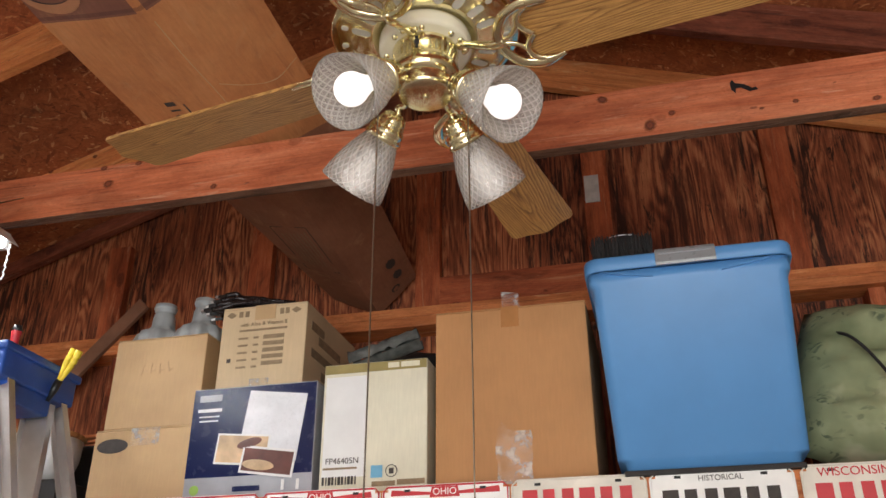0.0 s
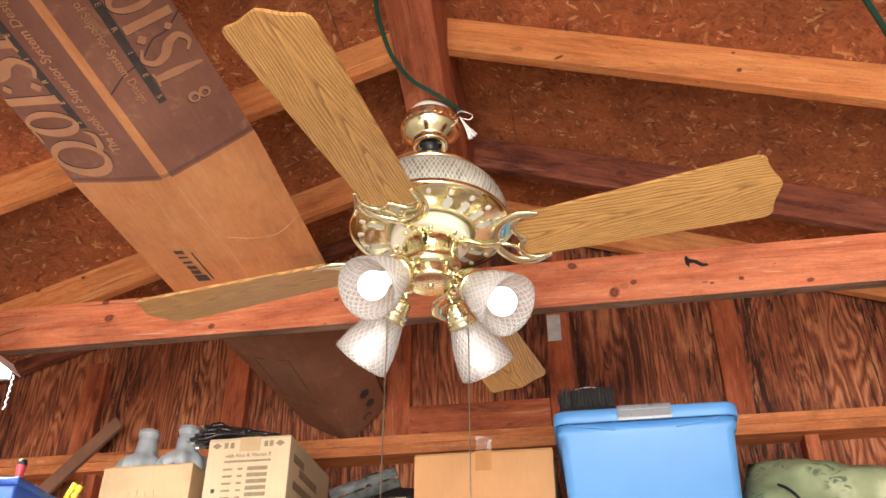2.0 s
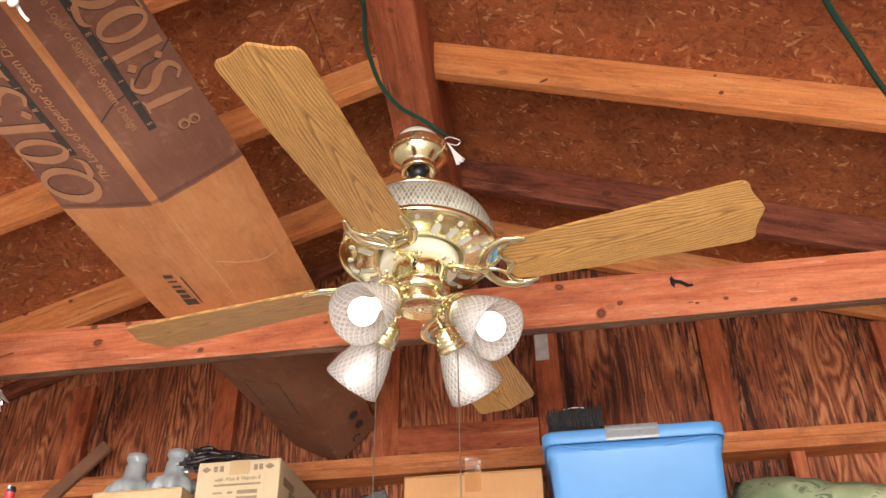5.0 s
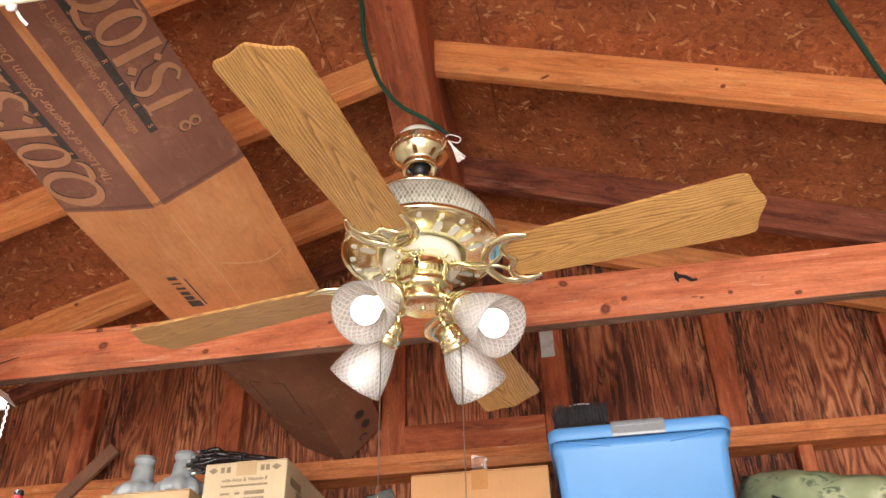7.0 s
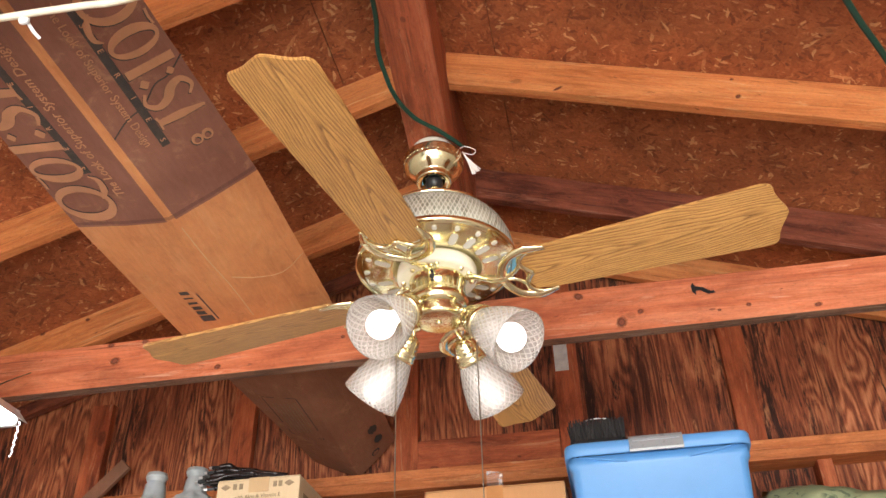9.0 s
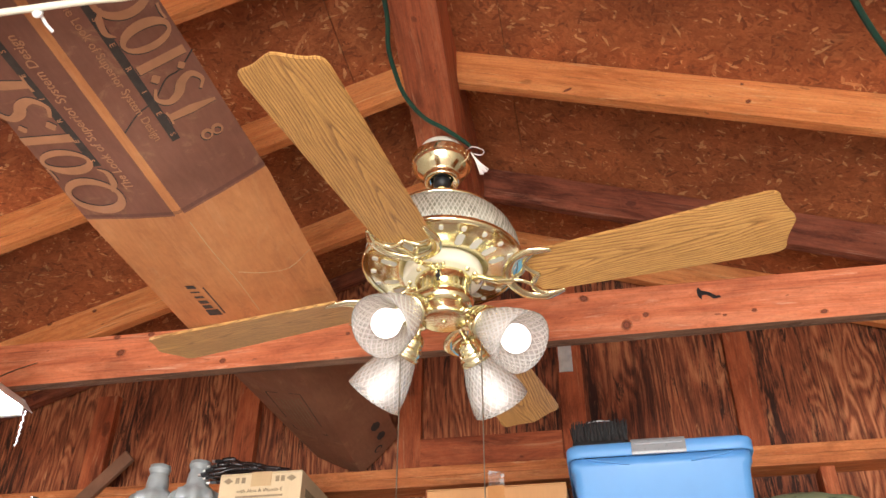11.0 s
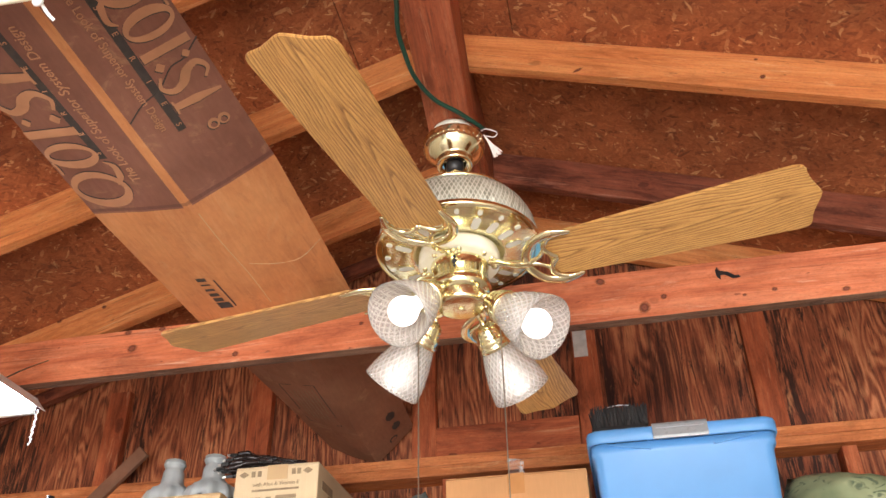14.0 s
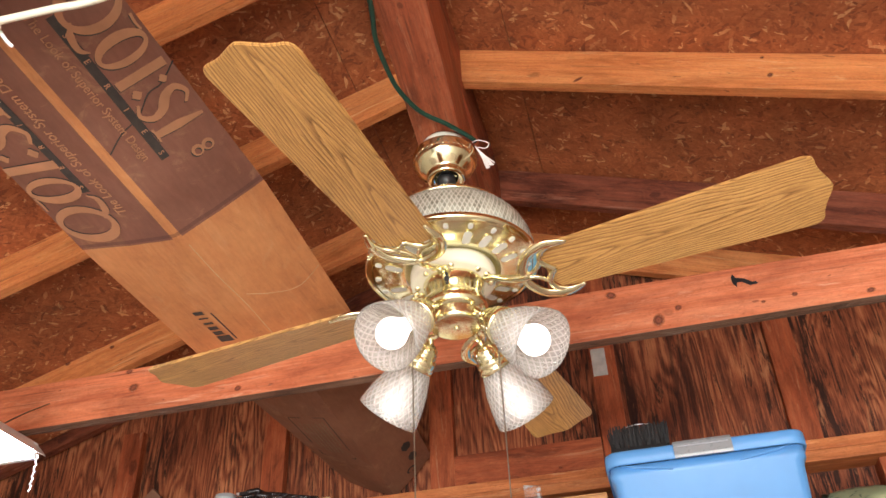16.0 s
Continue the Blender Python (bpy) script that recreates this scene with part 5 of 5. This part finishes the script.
# Stiff black brush on the tote.
brush = thing("scrub_brush", pose(0.284, 0.915, SH + 0.5235), "stiff black scrub brush lying on the tote's lid", "brush")
part("brush_block", slab(-0.080, 0.066, -0.03, 0.03, 0.0, 0.050, 0.006), M["black"], brush)
# Silver strip added as the glint along the bristle tops.
part("wire_clip", tube([(-0.03, -0.025, 0.106), (0.0, -0.02, 0.112), (0.03, -0.022, 0.108)], 0.0016, 6, 4), M["silver"], brush, "thin silver strip imitating a glint")
first = None
for i in range(13):
    for j in range(3):
        m = pose(-0.072 + 0.0118 * i, -0.02 + 0.02 * j, 0.050, random.uniform(-6, 6), random.uniform(-6, 6), 40 * i)
        if first is None:
            bm = bmesh.new()
            for q in range(7):
                a = 0.9 * q
                tube([(0.003 * math.cos(a), 0.003 * math.sin(a), -0.002), (0.004 * math.cos(a), 0.004 * math.sin(a), 0.02), (0.0075 * math.cos(a), 0.0075 * math.sin(a), 0.056 + 0.006 * math.sin(3 * a))], (0.0028, 0.0018), 4, 2, bm)
            first = part("bristle_tuft", bm, M["dark"], brush)
            first.matrix_basis = m
        else:
            again(first, m)

# Boxed lamp with a photo print.
e, w, d, h = box_thing("lamp_box", -0.892, -0.537, 0.888, 1.00, SH, 2.164, M["grey_print"], "navy printed retail box with photos on its front")
print_bar(e, 0, 0.185, 2 * w - 0.004, 0.235, M["navy"], d, "navy_panel")
print_bar(e, 0.06, 0.195, 0.165, 0.175, M["photo_light"], d, "photo", 0.0022, -7)
print_bar(e, -0.02, 0.135, 0.150, 0.080, M["white"], d, "photo_border", 0.0030, -5)
print_bar(e, -0.02, 0.135, 0.140, 0.070, M["photo_tan"], d, "photo", 0.0038, -5)
print_bar(e, 0.055, 0.100, 0.150, 0.070, M["white"], d, "photo_border", 0.0046, -8)
print_bar(e, 0.055, 0.100, 0.138, 0.058, M["photo_brown"], d, "photo", 0.0054, -8)
ob = part("photo_detail", ball(0.035, (0, 0, 0), 16, (1, 0.35, 0.02)), M["photo_brown"], e)
ob.matrix_basis = FACE(0.0, -d - 0.0048, 0.150, 12)
ob = part("photo_detail", ball(0.045, (0, 0, 0), 16, (1, 0.3, 0.02)), M["photo_tan"], e)
ob.matrix_basis = FACE(0.03, -d - 0.0062, 0.092, -8)
print_bar(e, -0.125, 0.278, 0.065, 0.018, M["grey_print"], d, "print_bar", 0.002)
for k, (ww, z) in enumerate(((0.07, 0.245), (0.06, 0.228), (0.055, 0.216))):
    print_bar(e, -0.125, z, ww, 0.009 if k == 0 else 0.004, M["photo_light"], d, "print_bar", 0.002)
print_bar(e, 0.0, 0.035, 0.075, 0.013, M["navy"], d)
ob = part("green_dot", lathe([(0, 0), (0.013, 0), (0.013, 0.001), (0, 0.001)], 20), plain("lime_print", (0.30, 0.50, 0.10), 0.4), e)
ob.matrix_basis = FACE(-0.145, -d - 0.001, 0.036)
for x in (0.10, 0.14):
    print_bar(e, x, 0.04, 0.008, 0.026, M["white"], d)

# Off-white carton with a label.
e, w, d, h = box_thing("white_carton", -0.52, -0.240, 0.892, 1.02, SH, 2.203, M["white_card"], "off-white carton with an olive top band and white label")
print_bar(e, 0, h - 0.014, 2 * w - 0.003, 0.024, M["olive_band"], d, "olive_band")
for x, ww in ((0.05, 0.03), (0.095, 0.05)):
    print_bar(e, x, h - 0.013, ww, 0.014, M["white_card"], d, "print_bar", 0.002)
print_bar(e, -0.075, 0.18, 0.115, 0.26, M["white"], d, "label")
lettering("model_number", "FP46405N", 0.021, M["ink"], e, FACE(-0.080, -d - 0.0024, 0.090))
print_bar(e, -0.085, 0.072, 0.09, 0.005, M["ink_grey"], d, "print_bar", 0.002)
for k in range(11):
    print_bar(e, -0.128 + 0.0085 * k, 0.042, (0.0055, 0.003, 0.007)[k % 3], 0.02, M["ink"], d, "print_bar", 0.002)
print_bar(e, 0.012, 0.06, 0.03, 0.03, M["sky_print"], d, "blue_square", 0.002)
bm = lathe([(0.0135, 0.0), (0.0155, 0.0), (0.0155, 0.001), (0.0135, 0.001)], 24, close=True)
ob = part("round_mark", bm, M["ink"], e)
ob.matrix_basis = FACE(0.05, -d - 0.0015, 0.06)
print_bar(e, 0.05, 0.06, 0.012, 0.014, M["ink"], d, "print_bar", 0.002)
print_bar(e, 0.03, 0.03, 0.06, 0.012, M["ink_grey"], d)
print_bar(e, 0.10, 0.032, 0.07, 0.013, M["ink_grey"], d)

# Plastic-wrapped packet on it.
bm = bmesh.new()
n, mm = 14, 6
grid = [[bm.verts.new((-0.10 + 0.2 * i / n, -0.035 + 0.07 * j / mm, 0.03 * math.sin(math.pi * j / mm) + 0.012 * noise.noise((i * 0.7, j * 0.9, 1.0)))) for i in range(n + 1)] for j in range(mm + 1)]
under = [[bm.verts.new((-0.10 + 0.2 * i / n, -0.035 + 0.07 * j / mm, -0.028 * math.sin(math.pi * j / mm) - 0.004)) for i in range(n + 1)] for j in range(mm + 1)]
for g in (grid, under):
    for j in range(mm):
        for i in range(n):
            bm.faces.new((g[j][i], g[j][i + 1], g[j + 1][i + 1], g[j + 1][i]))
ob = link("plastic_packet", bm, M["dark_film"], smooth=True)
ob.matrix_basis = pose(-0.372, 0.965, 2.258, 18, -18, 4)
tagged(ob, "dark crinkled plastic-wrapped packet lying on a carton", "packet")
ob = link("black_bag", ball(0.14, (0, 0, 0), 24, (1.1, 0.75, 0.8)), M["dark"], smooth=True)
for v in ob.data.vertices:
    v.co *= 1 + 0.12 * noise.noise(v.co * 14)
ob.matrix_basis = pose(-0.34, 1.22, SH + 0.36)
tagged(ob, "dark rumpled bag pushed behind the cartons", "bag")
tagged(link("dark_box", slab(-0.50, -0.225, 1.10, 1.34, SH, SH + 0.262, 0.01), M["dark"]), "dark box behind the cartons", "box")

# Glove carton, set back on another box.
e, w, d, h = box_thing("glove_carton", -0.899, -0.632, 1.003, 1.42, 2.168, 2.448, M["card_cream"], "cream cardboard carton with brown printing and tape")
part("tape_strip", slab(-0.03, 0.035, -d - 0.0015, -d, h - 0.045, h + 0.0006), M["card_light"], e)
part("tape_strip", slab(-0.028, 0.03, -d - 0.0022, -d, 0.0, 0.055), M["film"], e)
for x in (-0.105, 0.10):
    ob = part("diamond_mark", prism([(-0.016, 0), (0, -0.010), (0.016, 0), (0, 0.010)], -0.0006, 0.0006), M["ink_grey"], e)
    ob.matrix_basis = FACE(x, -d - 0.001, h - 0.024)
for x in (-0.075, -0.055, 0.055, 0.072):
    print_bar(e, x, h - 0.024, 0.012, 0.018, M["ink_grey"], d)
lettering("contents_line", "with Aloe & Vitamin E", 0.0165, M["ink_grey"], e, FACE(0.0, -d - 0.0012, h - 0.058))
print_bar(e, 0.0, h - 0.076, 0.15, 0.006, M["ink_grey"], d)
for k in range(5):
    print_bar(e, 0.035, h - 0.100 - 0.02 * k, 0.065, 0.012, M["ink_grey"], d)
    print_bar(e, -0.06, h - 0.100 - 0.022 * k, 0.03, 0.006, M["ink_grey"], d)
    print_bar(e, -0.02, h - 0.100 - 0.022 * k, 0.016, 0.006, M["ink_grey"], d)
print_bar(e, -0.10, h - 0.165, 0.012, 0.012, M["ink"], d)
for y, ww, zz in ((-0.12, 0.10, 0.22), (-0.02, 0.18, 0.19), (-0.05, 0.22, 0.14), (0.02, 0.2, 0.09)):
    ob = part("print_bar", flat_box(ww, 0.026), M["ink_grey"], e)
    ob.matrix_basis = pose(w + 0.001, y, zz, 90, 0, 90)
tagged(link("under_box", slab(-0.91, -0.62, 1.012, 1.42, SH, 2.166, 0.006), M["card"]), "tan box carrying the glove carton", "box")

# Two stacked tan cartons.
e, w, d, h = box_thing("tan_carton", -1.262, -0.930, 1.003, 1.36, SH, 2.104, M["card_light"], "tan carton with an oval label and shiny tape")
ob = part("oval_label", ball(0.05, (0, 0, 0), 24, (1, 0.42, 0.02)), M["ink"], e)
ob.matrix_basis = FACE(-0.105, -d - 0.001, h - 0.048)
part("tape_strip", slab(-0.05, 0.04, -d - 0.0015, -d, h - 0.05, h), M["film"], e)
for x in (-0.09, 0.0):
    print_bar(e, x, 0.03, 0.07, 0.03, M["ink_grey"], d)
e, w, d, h = box_thing("tan_carton", -1.240, -0.942, 1.003, 1.34, 2.104, 2.378, M["card_light"], "plain tan carton with faint pencil writing")
for k in range(4):
    print_bar(e, -0.05 + 0.028 * k, 0.175 + 0.004 * (k % 2), 0.003, 0.032, M["pencil"], d, "pencil_mark", 0.0012, -12 + 9 * k)
    print_bar(e, -0.042 + 0.028 * k, 0.170, 0.014, 0.003, M["pencil"], d, "pencil_mark", 0.0012, 20 * (k % 2))


def jug(x, y, z, s, lean):
    """Bell-shaped frosted glass lamp shade, standing on its ruffled mouth."""
    e2 = thing("glass_lamp_shade", pose(x, y, z, lean, 0, 0), "grey frosted glass bell shade stored on a carton", "lamp shade", "spare lamp shades")
    bm = lathe([(0.084 * s, 0.0), (0.082 * s, 0.036), (0.072 * s, 0.058), (0.047 * s, 0.072), (0.037 * s, 0.086), (0.0355 * s, 0.105), (0.034 * s, 0.122), (0.030 * s, 0.132),
                (0.029 * s, 0.136), (0.0335 * s, 0.142), (0.0335 * s, 0.163), (0.029 * s, 0.165), (0.026 * s, 0.14), (0.031 * s, 0.118), (0.034 * s, 0.084), (0.068 * s, 0.056), (0.080 * s, 0.002)], 48, close=True)
    for v in bm.verts:
        if v.co.z < 0.03:
            v.co.z += 0.010 * (1 - v.co.z / 0.03) * (1 + math.cos(8 * math.atan2(v.co.y, v.co.x)))
    for v in bm.verts:
        if v.co.z < 0.075:
            f = 1 + 0.07 * math.sin(9 * math.atan2(v.co.y, v.co.x))
            v.co.x, v.co.y = v.co.x * f, v.co.y * f
    part("bell", bm, M["grey_bottle"], e2, "", True)
    part("neck_rim", lathe([(0.033 * s, 0.146), (0.036 * s, 0.149), (0.036 * s, 0.154), (0.033 * s, 0.157)], 32), M["grey_bottle"], e2, "", True)


jug(-1.178, 1.14, 2.3785, 1.0, 0)
jug(-1.03, 1.13, 2.3785, 1.0, 0)

# Bundle of dark cables on the glove carton.
cables = thing("cable_bundle", pose(-0.885, 1.06, 2.450), "flat bundle of dark brown cables with silver plugs", "cables")
for k in range(12):
    row, rank = k % 4, k // 4
    tip = Vector((-0.078 + 0.011 * ((k * 5) % 4), -0.045 + 0.034 * rank + 0.006 * row, 0.004 + 0.0165 * row + 0.004 * (rank % 2)))
    wig = 0.008 * math.sin(k * 2.3)
    pts = [tip + Vector((0.022, 0, 0.002)), tip + Vector((0.055, 0.004, 0.006)), (0.02, 0.8 * tip.y + wig, 0.022 + 0.009 * row), (0.08, 0.7 * tip.y - wig, 0.020 + 0.006 * row), (0.14, 0.6 * tip.y + wig, 0.014 + 0.004 * row), (0.20, 0.5 * tip.y, 0.010 + 0.002 * row)]
    part("cable", tube(pts, (0.0085, 0.0062), 8, 5), M["hair"], cables, "", True)
    plug = part("plug", slab(0.0, 0.026, -0.008, 0.008, -0.005, 0.005, 0.0015), M["black"], cables)
    plug.matrix_basis = Matrix.Translation(tip) @ pose(0, 0, 0, 12 * (k % 3), 4 * row - 6, 8 * rank - 8)
    part("plug_tip", slab(-0.012, 0.0005, -0.006, 0.006, -0.0035, 0.0035, 0.001), M["alu"], plug, "silver plug end")
part("cable_tie", tube([(0.10 + 0.002 * math.cos(a), 0.045 * math.cos(a), 0.022 + 0.021 * math.sin(a)) for a in [2 * math.pi * q / 16 for q in range(17)]], 0.0022, 6, 2), M["hair"], cables, "", True)

# Leaf-print cushion.
bm = bmesh.new()
n = 26
for side in (1, -1):
    g = []
    for j in range(n + 1):
        row = []
        for i in range(n + 1):
            u, v = 2 * i / n - 1, 2 * j / n - 1
            puff = ((1 - u ** 4) * (1 - v ** 4)) ** 0.55
            fold = 0.05 * noise.noise((u * 2.2, v * 2.2, 3.0 + side)) + 0.022 * noise.noise((u * 6, v * 6, 1.0))
            row.append(bm.verts.new((0.36 * u * (1 - 0.06 * v * v), side * (0.135 * puff + fold * puff), 0.225 * v * (1 - 0.06 * u * u))))
        g.append(row)
    for j in range(n):
        for i in range(n):
            bm.faces.new((g[j][i], g[j][i + 1], g[j + 1][i + 1], g[j + 1][i]))
bmesh.ops.remove_doubles(bm, verts=bm.verts[:], dist=0.0005)
bmesh.ops.recalc_face_normals(bm, faces=bm.faces[:])
cushion = link("cushion", bm, M["leafy"], smooth=True)
cushion.matrix_basis = pose(1.03, 1.13, SH + 0.222, -14, 11, -4)
tagged(cushion, "sage green cushion with dark leaf print, slumped on the shelf", "cushion")
# Thin dark tube laid in the crease to draw its shade as a shape.
part("piping", tube([(-0.30, -0.02, 0.14), (-0.24, -0.135, 0.06), (-0.17, -0.16, -0.04), (-0.12, -0.165, -0.15)], 0.004, 8, 8), M["dark"], cushion, "dark line drawn along the crease", True)

# ---- licence plates along the shelf ----
plate_mesh = None


def number_plate(x, label, face, ink, title, title_size, band=False):
    """Embossed steel plate with a rim; its number is left as bars."""
    e2 = thing("licence_plate", pose(x + 0.1585, 0.8222, SH - 0.068), label, "licence plate", "licence plates on the shelf")
    bm = slab(-0.151, 0.151, -0.0012, 0.0012, -0.076, 0.076, 0.0)
    bmesh.ops.bevel(bm, geom=[q for q in bm.edges if abs(q.verts[0].co.y - q.verts[1].co.y) > 0.001], offset=0.014, segments=4, affect="EDGES")
    body2 = part("plate_body", bm, face, e2)
    rim = bmesh.new()
    pts = [(-0.138, -0.002, 0.0725), (0.138, -0.002, 0.0725), (0.1475, -0.002, 0.063), (0.1475, -0.002, -0.063), (0.138, -0.002, -0.0725), (-0.138, -0.002, -0.0725), (-0.1475, -0.002, -0.063), (-0.1475, -0.002, 0.063), (-0.138, -0.002, 0.0725)]
    tube(pts, 0.0022, 6, 1, rim)
    part("rim", rim, ink if band else face, e2)
    if band:
        for s in (-1, 1):
            ob = part("red_flash", prism([(s * 0.03, 0.020), (s * 0.13, 0.020), (s * 0.128, 0.034), (s * 0.03, 0.026)], -0.0004, 0.0004), ink, e2)
            ob.matrix_basis = FACE(0, -0.0018, 0.032)
        ob = part("title_field", prism([(-0.036, -0.012), (0.036, -0.012), (0.031, 0.012), (-0.031, 0.012)], -0.0004, 0.0004), ink, e2)
        ob.matrix_basis = FACE(0, -0.0019, 0.058)
    if title:
        lettering("plate_title", title, title_size, face if band else ink, e2, FACE(-0.045 if title[0] == "W" else 0.0, -0.0028, 0.058))
    for k in range(6):
        ob = part("number_bar", flat_box(0.026 if k % 3 else 0.034, 0.066), ink if not band else M["ink"], e2)
        ob.matrix_basis = FACE(-0.108 + 0.0425 * k, -0.0022, 0.003 if title else 0.018)
    for s in (-1, 1):
        ob = part("bolt_hole", flat_box(0.014, 0.006), M["dark"], e2)
        ob.matrix_basis = FACE(s * 0.09, -0.0022, 0.063)
    return e2


number_plate(-0.944, "white and red Ohio licence plate, weathered", M["plate_white"], M["red"], "OHIO", 0.022, True)
number_plate(-0.637, "white and red Ohio licence plate", M["plate_white"], M["red"], "OHIO", 0.022, True)
number_plate(-0.330, "white and red Ohio licence plate", M["plate_white"], M["red"], "OHIO", 0.022, True)
number_plate(-0.024, "cream licence plate with red figures", M["plate_cream"], M["red"], "", 0.02)
number_plate(0.283, "white historical vehicle plate with black figures", M["plate_white"], M["ink"], "HISTORICAL", 0.017)
number_plate(0.596, "cream Wisconsin plate with red heading", M["plate_cream"], M["red"], "WISCONSIN", 0.026)
number_plate(0.905, "white licence plate with red heading", M["plate_white"], M["red"], "", 0.02)

# ---- step ladder and clutter at its side ----
ladder = thing("step_ladder", pose(-1.127, 0.485, 0.0, 0, 0, 2), "aluminium step ladder with a blue plastic top holding tools", "step ladder")
top = part("ladder_top", slab(-0.075, 0.075, -0.135, 0.135, 2.052, 2.120, 0.008, 3), M["ladder_blue"], ladder, "blue plastic ladder top", True)
part("top_lip", slab(-0.082, 0.082, -0.142, 0.142, 2.112, 2.132, 0.006, 2), M["ladder_blue"], top)
part("top_skirt", slab(-0.068, 0.068, -0.10, 0.06, 2.01, 2.056, 0.006, 2), M["ladder_blue"], top)
part("rivet", ball(0.010, (-0.03, -0.136, 2.085), 12, (1, 0.4, 1)), M["silver"], top)


def rail(name, p0, p1, wide, deep, face=(1, 0, 0)):
    """A channel-shaped rail with two flanges."""
    a, b = Vector(p0), Vector(p1)
    x = (b - a).normalized()
    z = Vector(face) - x * x.dot(Vector(face))
    z.normalize()
    y = z.cross(x)
    L = (b - a).length
    bm = slab(0, L, -wide / 2, wide / 2, -0.002, 0.002, 0.0006, 1)
    for s2 in (-1, 1):
        slab(0, L, s2 * wide / 2 - 0.0015, s2 * wide / 2 + 0.0015, -0.002, deep, 0.0006, 1, bm)
    ob = part(name, bm, M["alu"], ladder)
    ob.matrix_basis = Matrix.Translation(a) @ Matrix((x, y, z)).transposed().to_4x4()


for s2 in (-1, 1):
    rail("front_rail", (0.030 if s2 > 0 else 0.005, s2 * 0.078, 2.045), (-0.04, s2 * 0.21, 0.0), 0.072, 0.018, (0, -1, 0))
    rail("rear_rail", (0.066, s2 * 0.098, 2.045), (0.68, s2 * 0.17, 0.0), 0.034, 0.02, (0, -1, 0))
for k in range(6):
    f = (k + 1) / 7
    hy = 0.20 - 0.13 * f
    part("step", slab(-0.04 + 0.07 * f - 0.033, -0.04 + 0.07 * f + 0.033, -hy, hy, 2.06 * f - 0.012, 2.06 * f + 0.012, 0.004), M["alu"], ladder)


def grip_tool(x, y, z, tilt, lean, colour, label):
    e2 = thing("hand_tool", pose(x, y, z, tilt, lean, 0) @ Matrix.Scale(0.8, 4), label, "hand tool", "tools in the ladder top")
    part("grip", lathe([(0, 0.035), (0.011, 0.036), (0.014, 0.05), (0.012, 0.075), (0.015, 0.10), (0.012, 0.115), (0.0, 0.118)], 16), colour, e2, "", True)
    part("grip_end", lathe([(0.0125, 0.10), (0.0155, 0.106), (0.011, 0.121), (0, 0.122)], 16), M["black"], e2, "", True)
    part("shank", lathe([(0.004, -0.05), (0.004, 0.04)], 8), M["steel"], e2, "", True)
    return e2


grip_tool(-1.135, 0.47, 2.118, 8, 8, M["red"], "screwdriver with a red and black handle standing in the ladder top")
pliers = thing("pliers", pose(-1.04, 0.53, 2.085, 0, 24, 0) @ Matrix.Scale(0.75, 4), "yellow-handled pliers standing in the ladder top", "pliers")
for s in (-1, 1):
    part("handle", tube([(0.0, 0, 0.0), (s * 0.008, 0, 0.045), (s * 0.0125, 0, 0.075), (s * 0.0105, 0, 0.118)], (0.007, 0.0115), 10, 6), M["yellow"], pliers, "yellow rubber handle", True)
part("jaw", lathe([(0.0, -0.06), (0.006, -0.06), (0.012, -0.02), (0.012, 0.012), (0, 0.014)], 12), M["black"], pliers, "", True)

# Helmet-like bowl and small boxes left of the cartons.
tagged(link("low_carton", slab(-1.60, -1.30, 0.93, 1.145, SH + 0.0005, SH + 0.10, 0.004), M["dark"]), "low dark carton under the white bowl", "box")
bowl = thing("white_bowl", pose(-1.45, 1.04, SH + 0.10) @ Matrix.Scale(0.95, 4), "glossy white enamel bowl with an orange rim on a carton", "bowl")
part("bowl_body", lathe([(0.0, 0.0), (0.06, 0.004), (0.092, 0.035), (0.108, 0.085), (0.112, 0.155), (0.107, 0.155), (0.09, 0.045), (0.0, 0.012)], 32), M["white"], bowl, "", True)
part("bowl_rim", tube([(0.111 * math.cos(2 * math.pi * q / 24), 0.111 * math.sin(2 * math.pi * q / 24), 0.155) for q in range(25)], 0.009, 8, 2), M["tape"], bowl, "orange rim", True)
tagged(link("red_carton", slab(-1.78, -1.52, 0.98, 1.3, SH, SH + 0.19, 0.005), M["red"]), "red carton at the shelf's end", "box")
tagged(link("dark_carton", slab(-1.50, -1.29, 1.16, 1.4, SH, SH + 0.25, 0.005), M["dark"]), "dark carton beside the tan boxes", "box")
stack = thing("slat_stack", pose(-1.40, 1.28, SH + 0.25), "small stack of thin pale wooden slats", "wood slats")
for k in range(4):
    part("slat", slab(-0.12, 0.10, -0.04, 0.04, 0.016 * k, 0.016 * k + 0.009, 0.001), M["plate"], stack)
tagged(link("blue_strip", slab(-1.60, -1.02, 0.835, 0.88, SH + 0.001, SH + 0.014, 0.003), M["ladder_blue"]), "bright blue strip lying on the shelf's front edge", "strip")
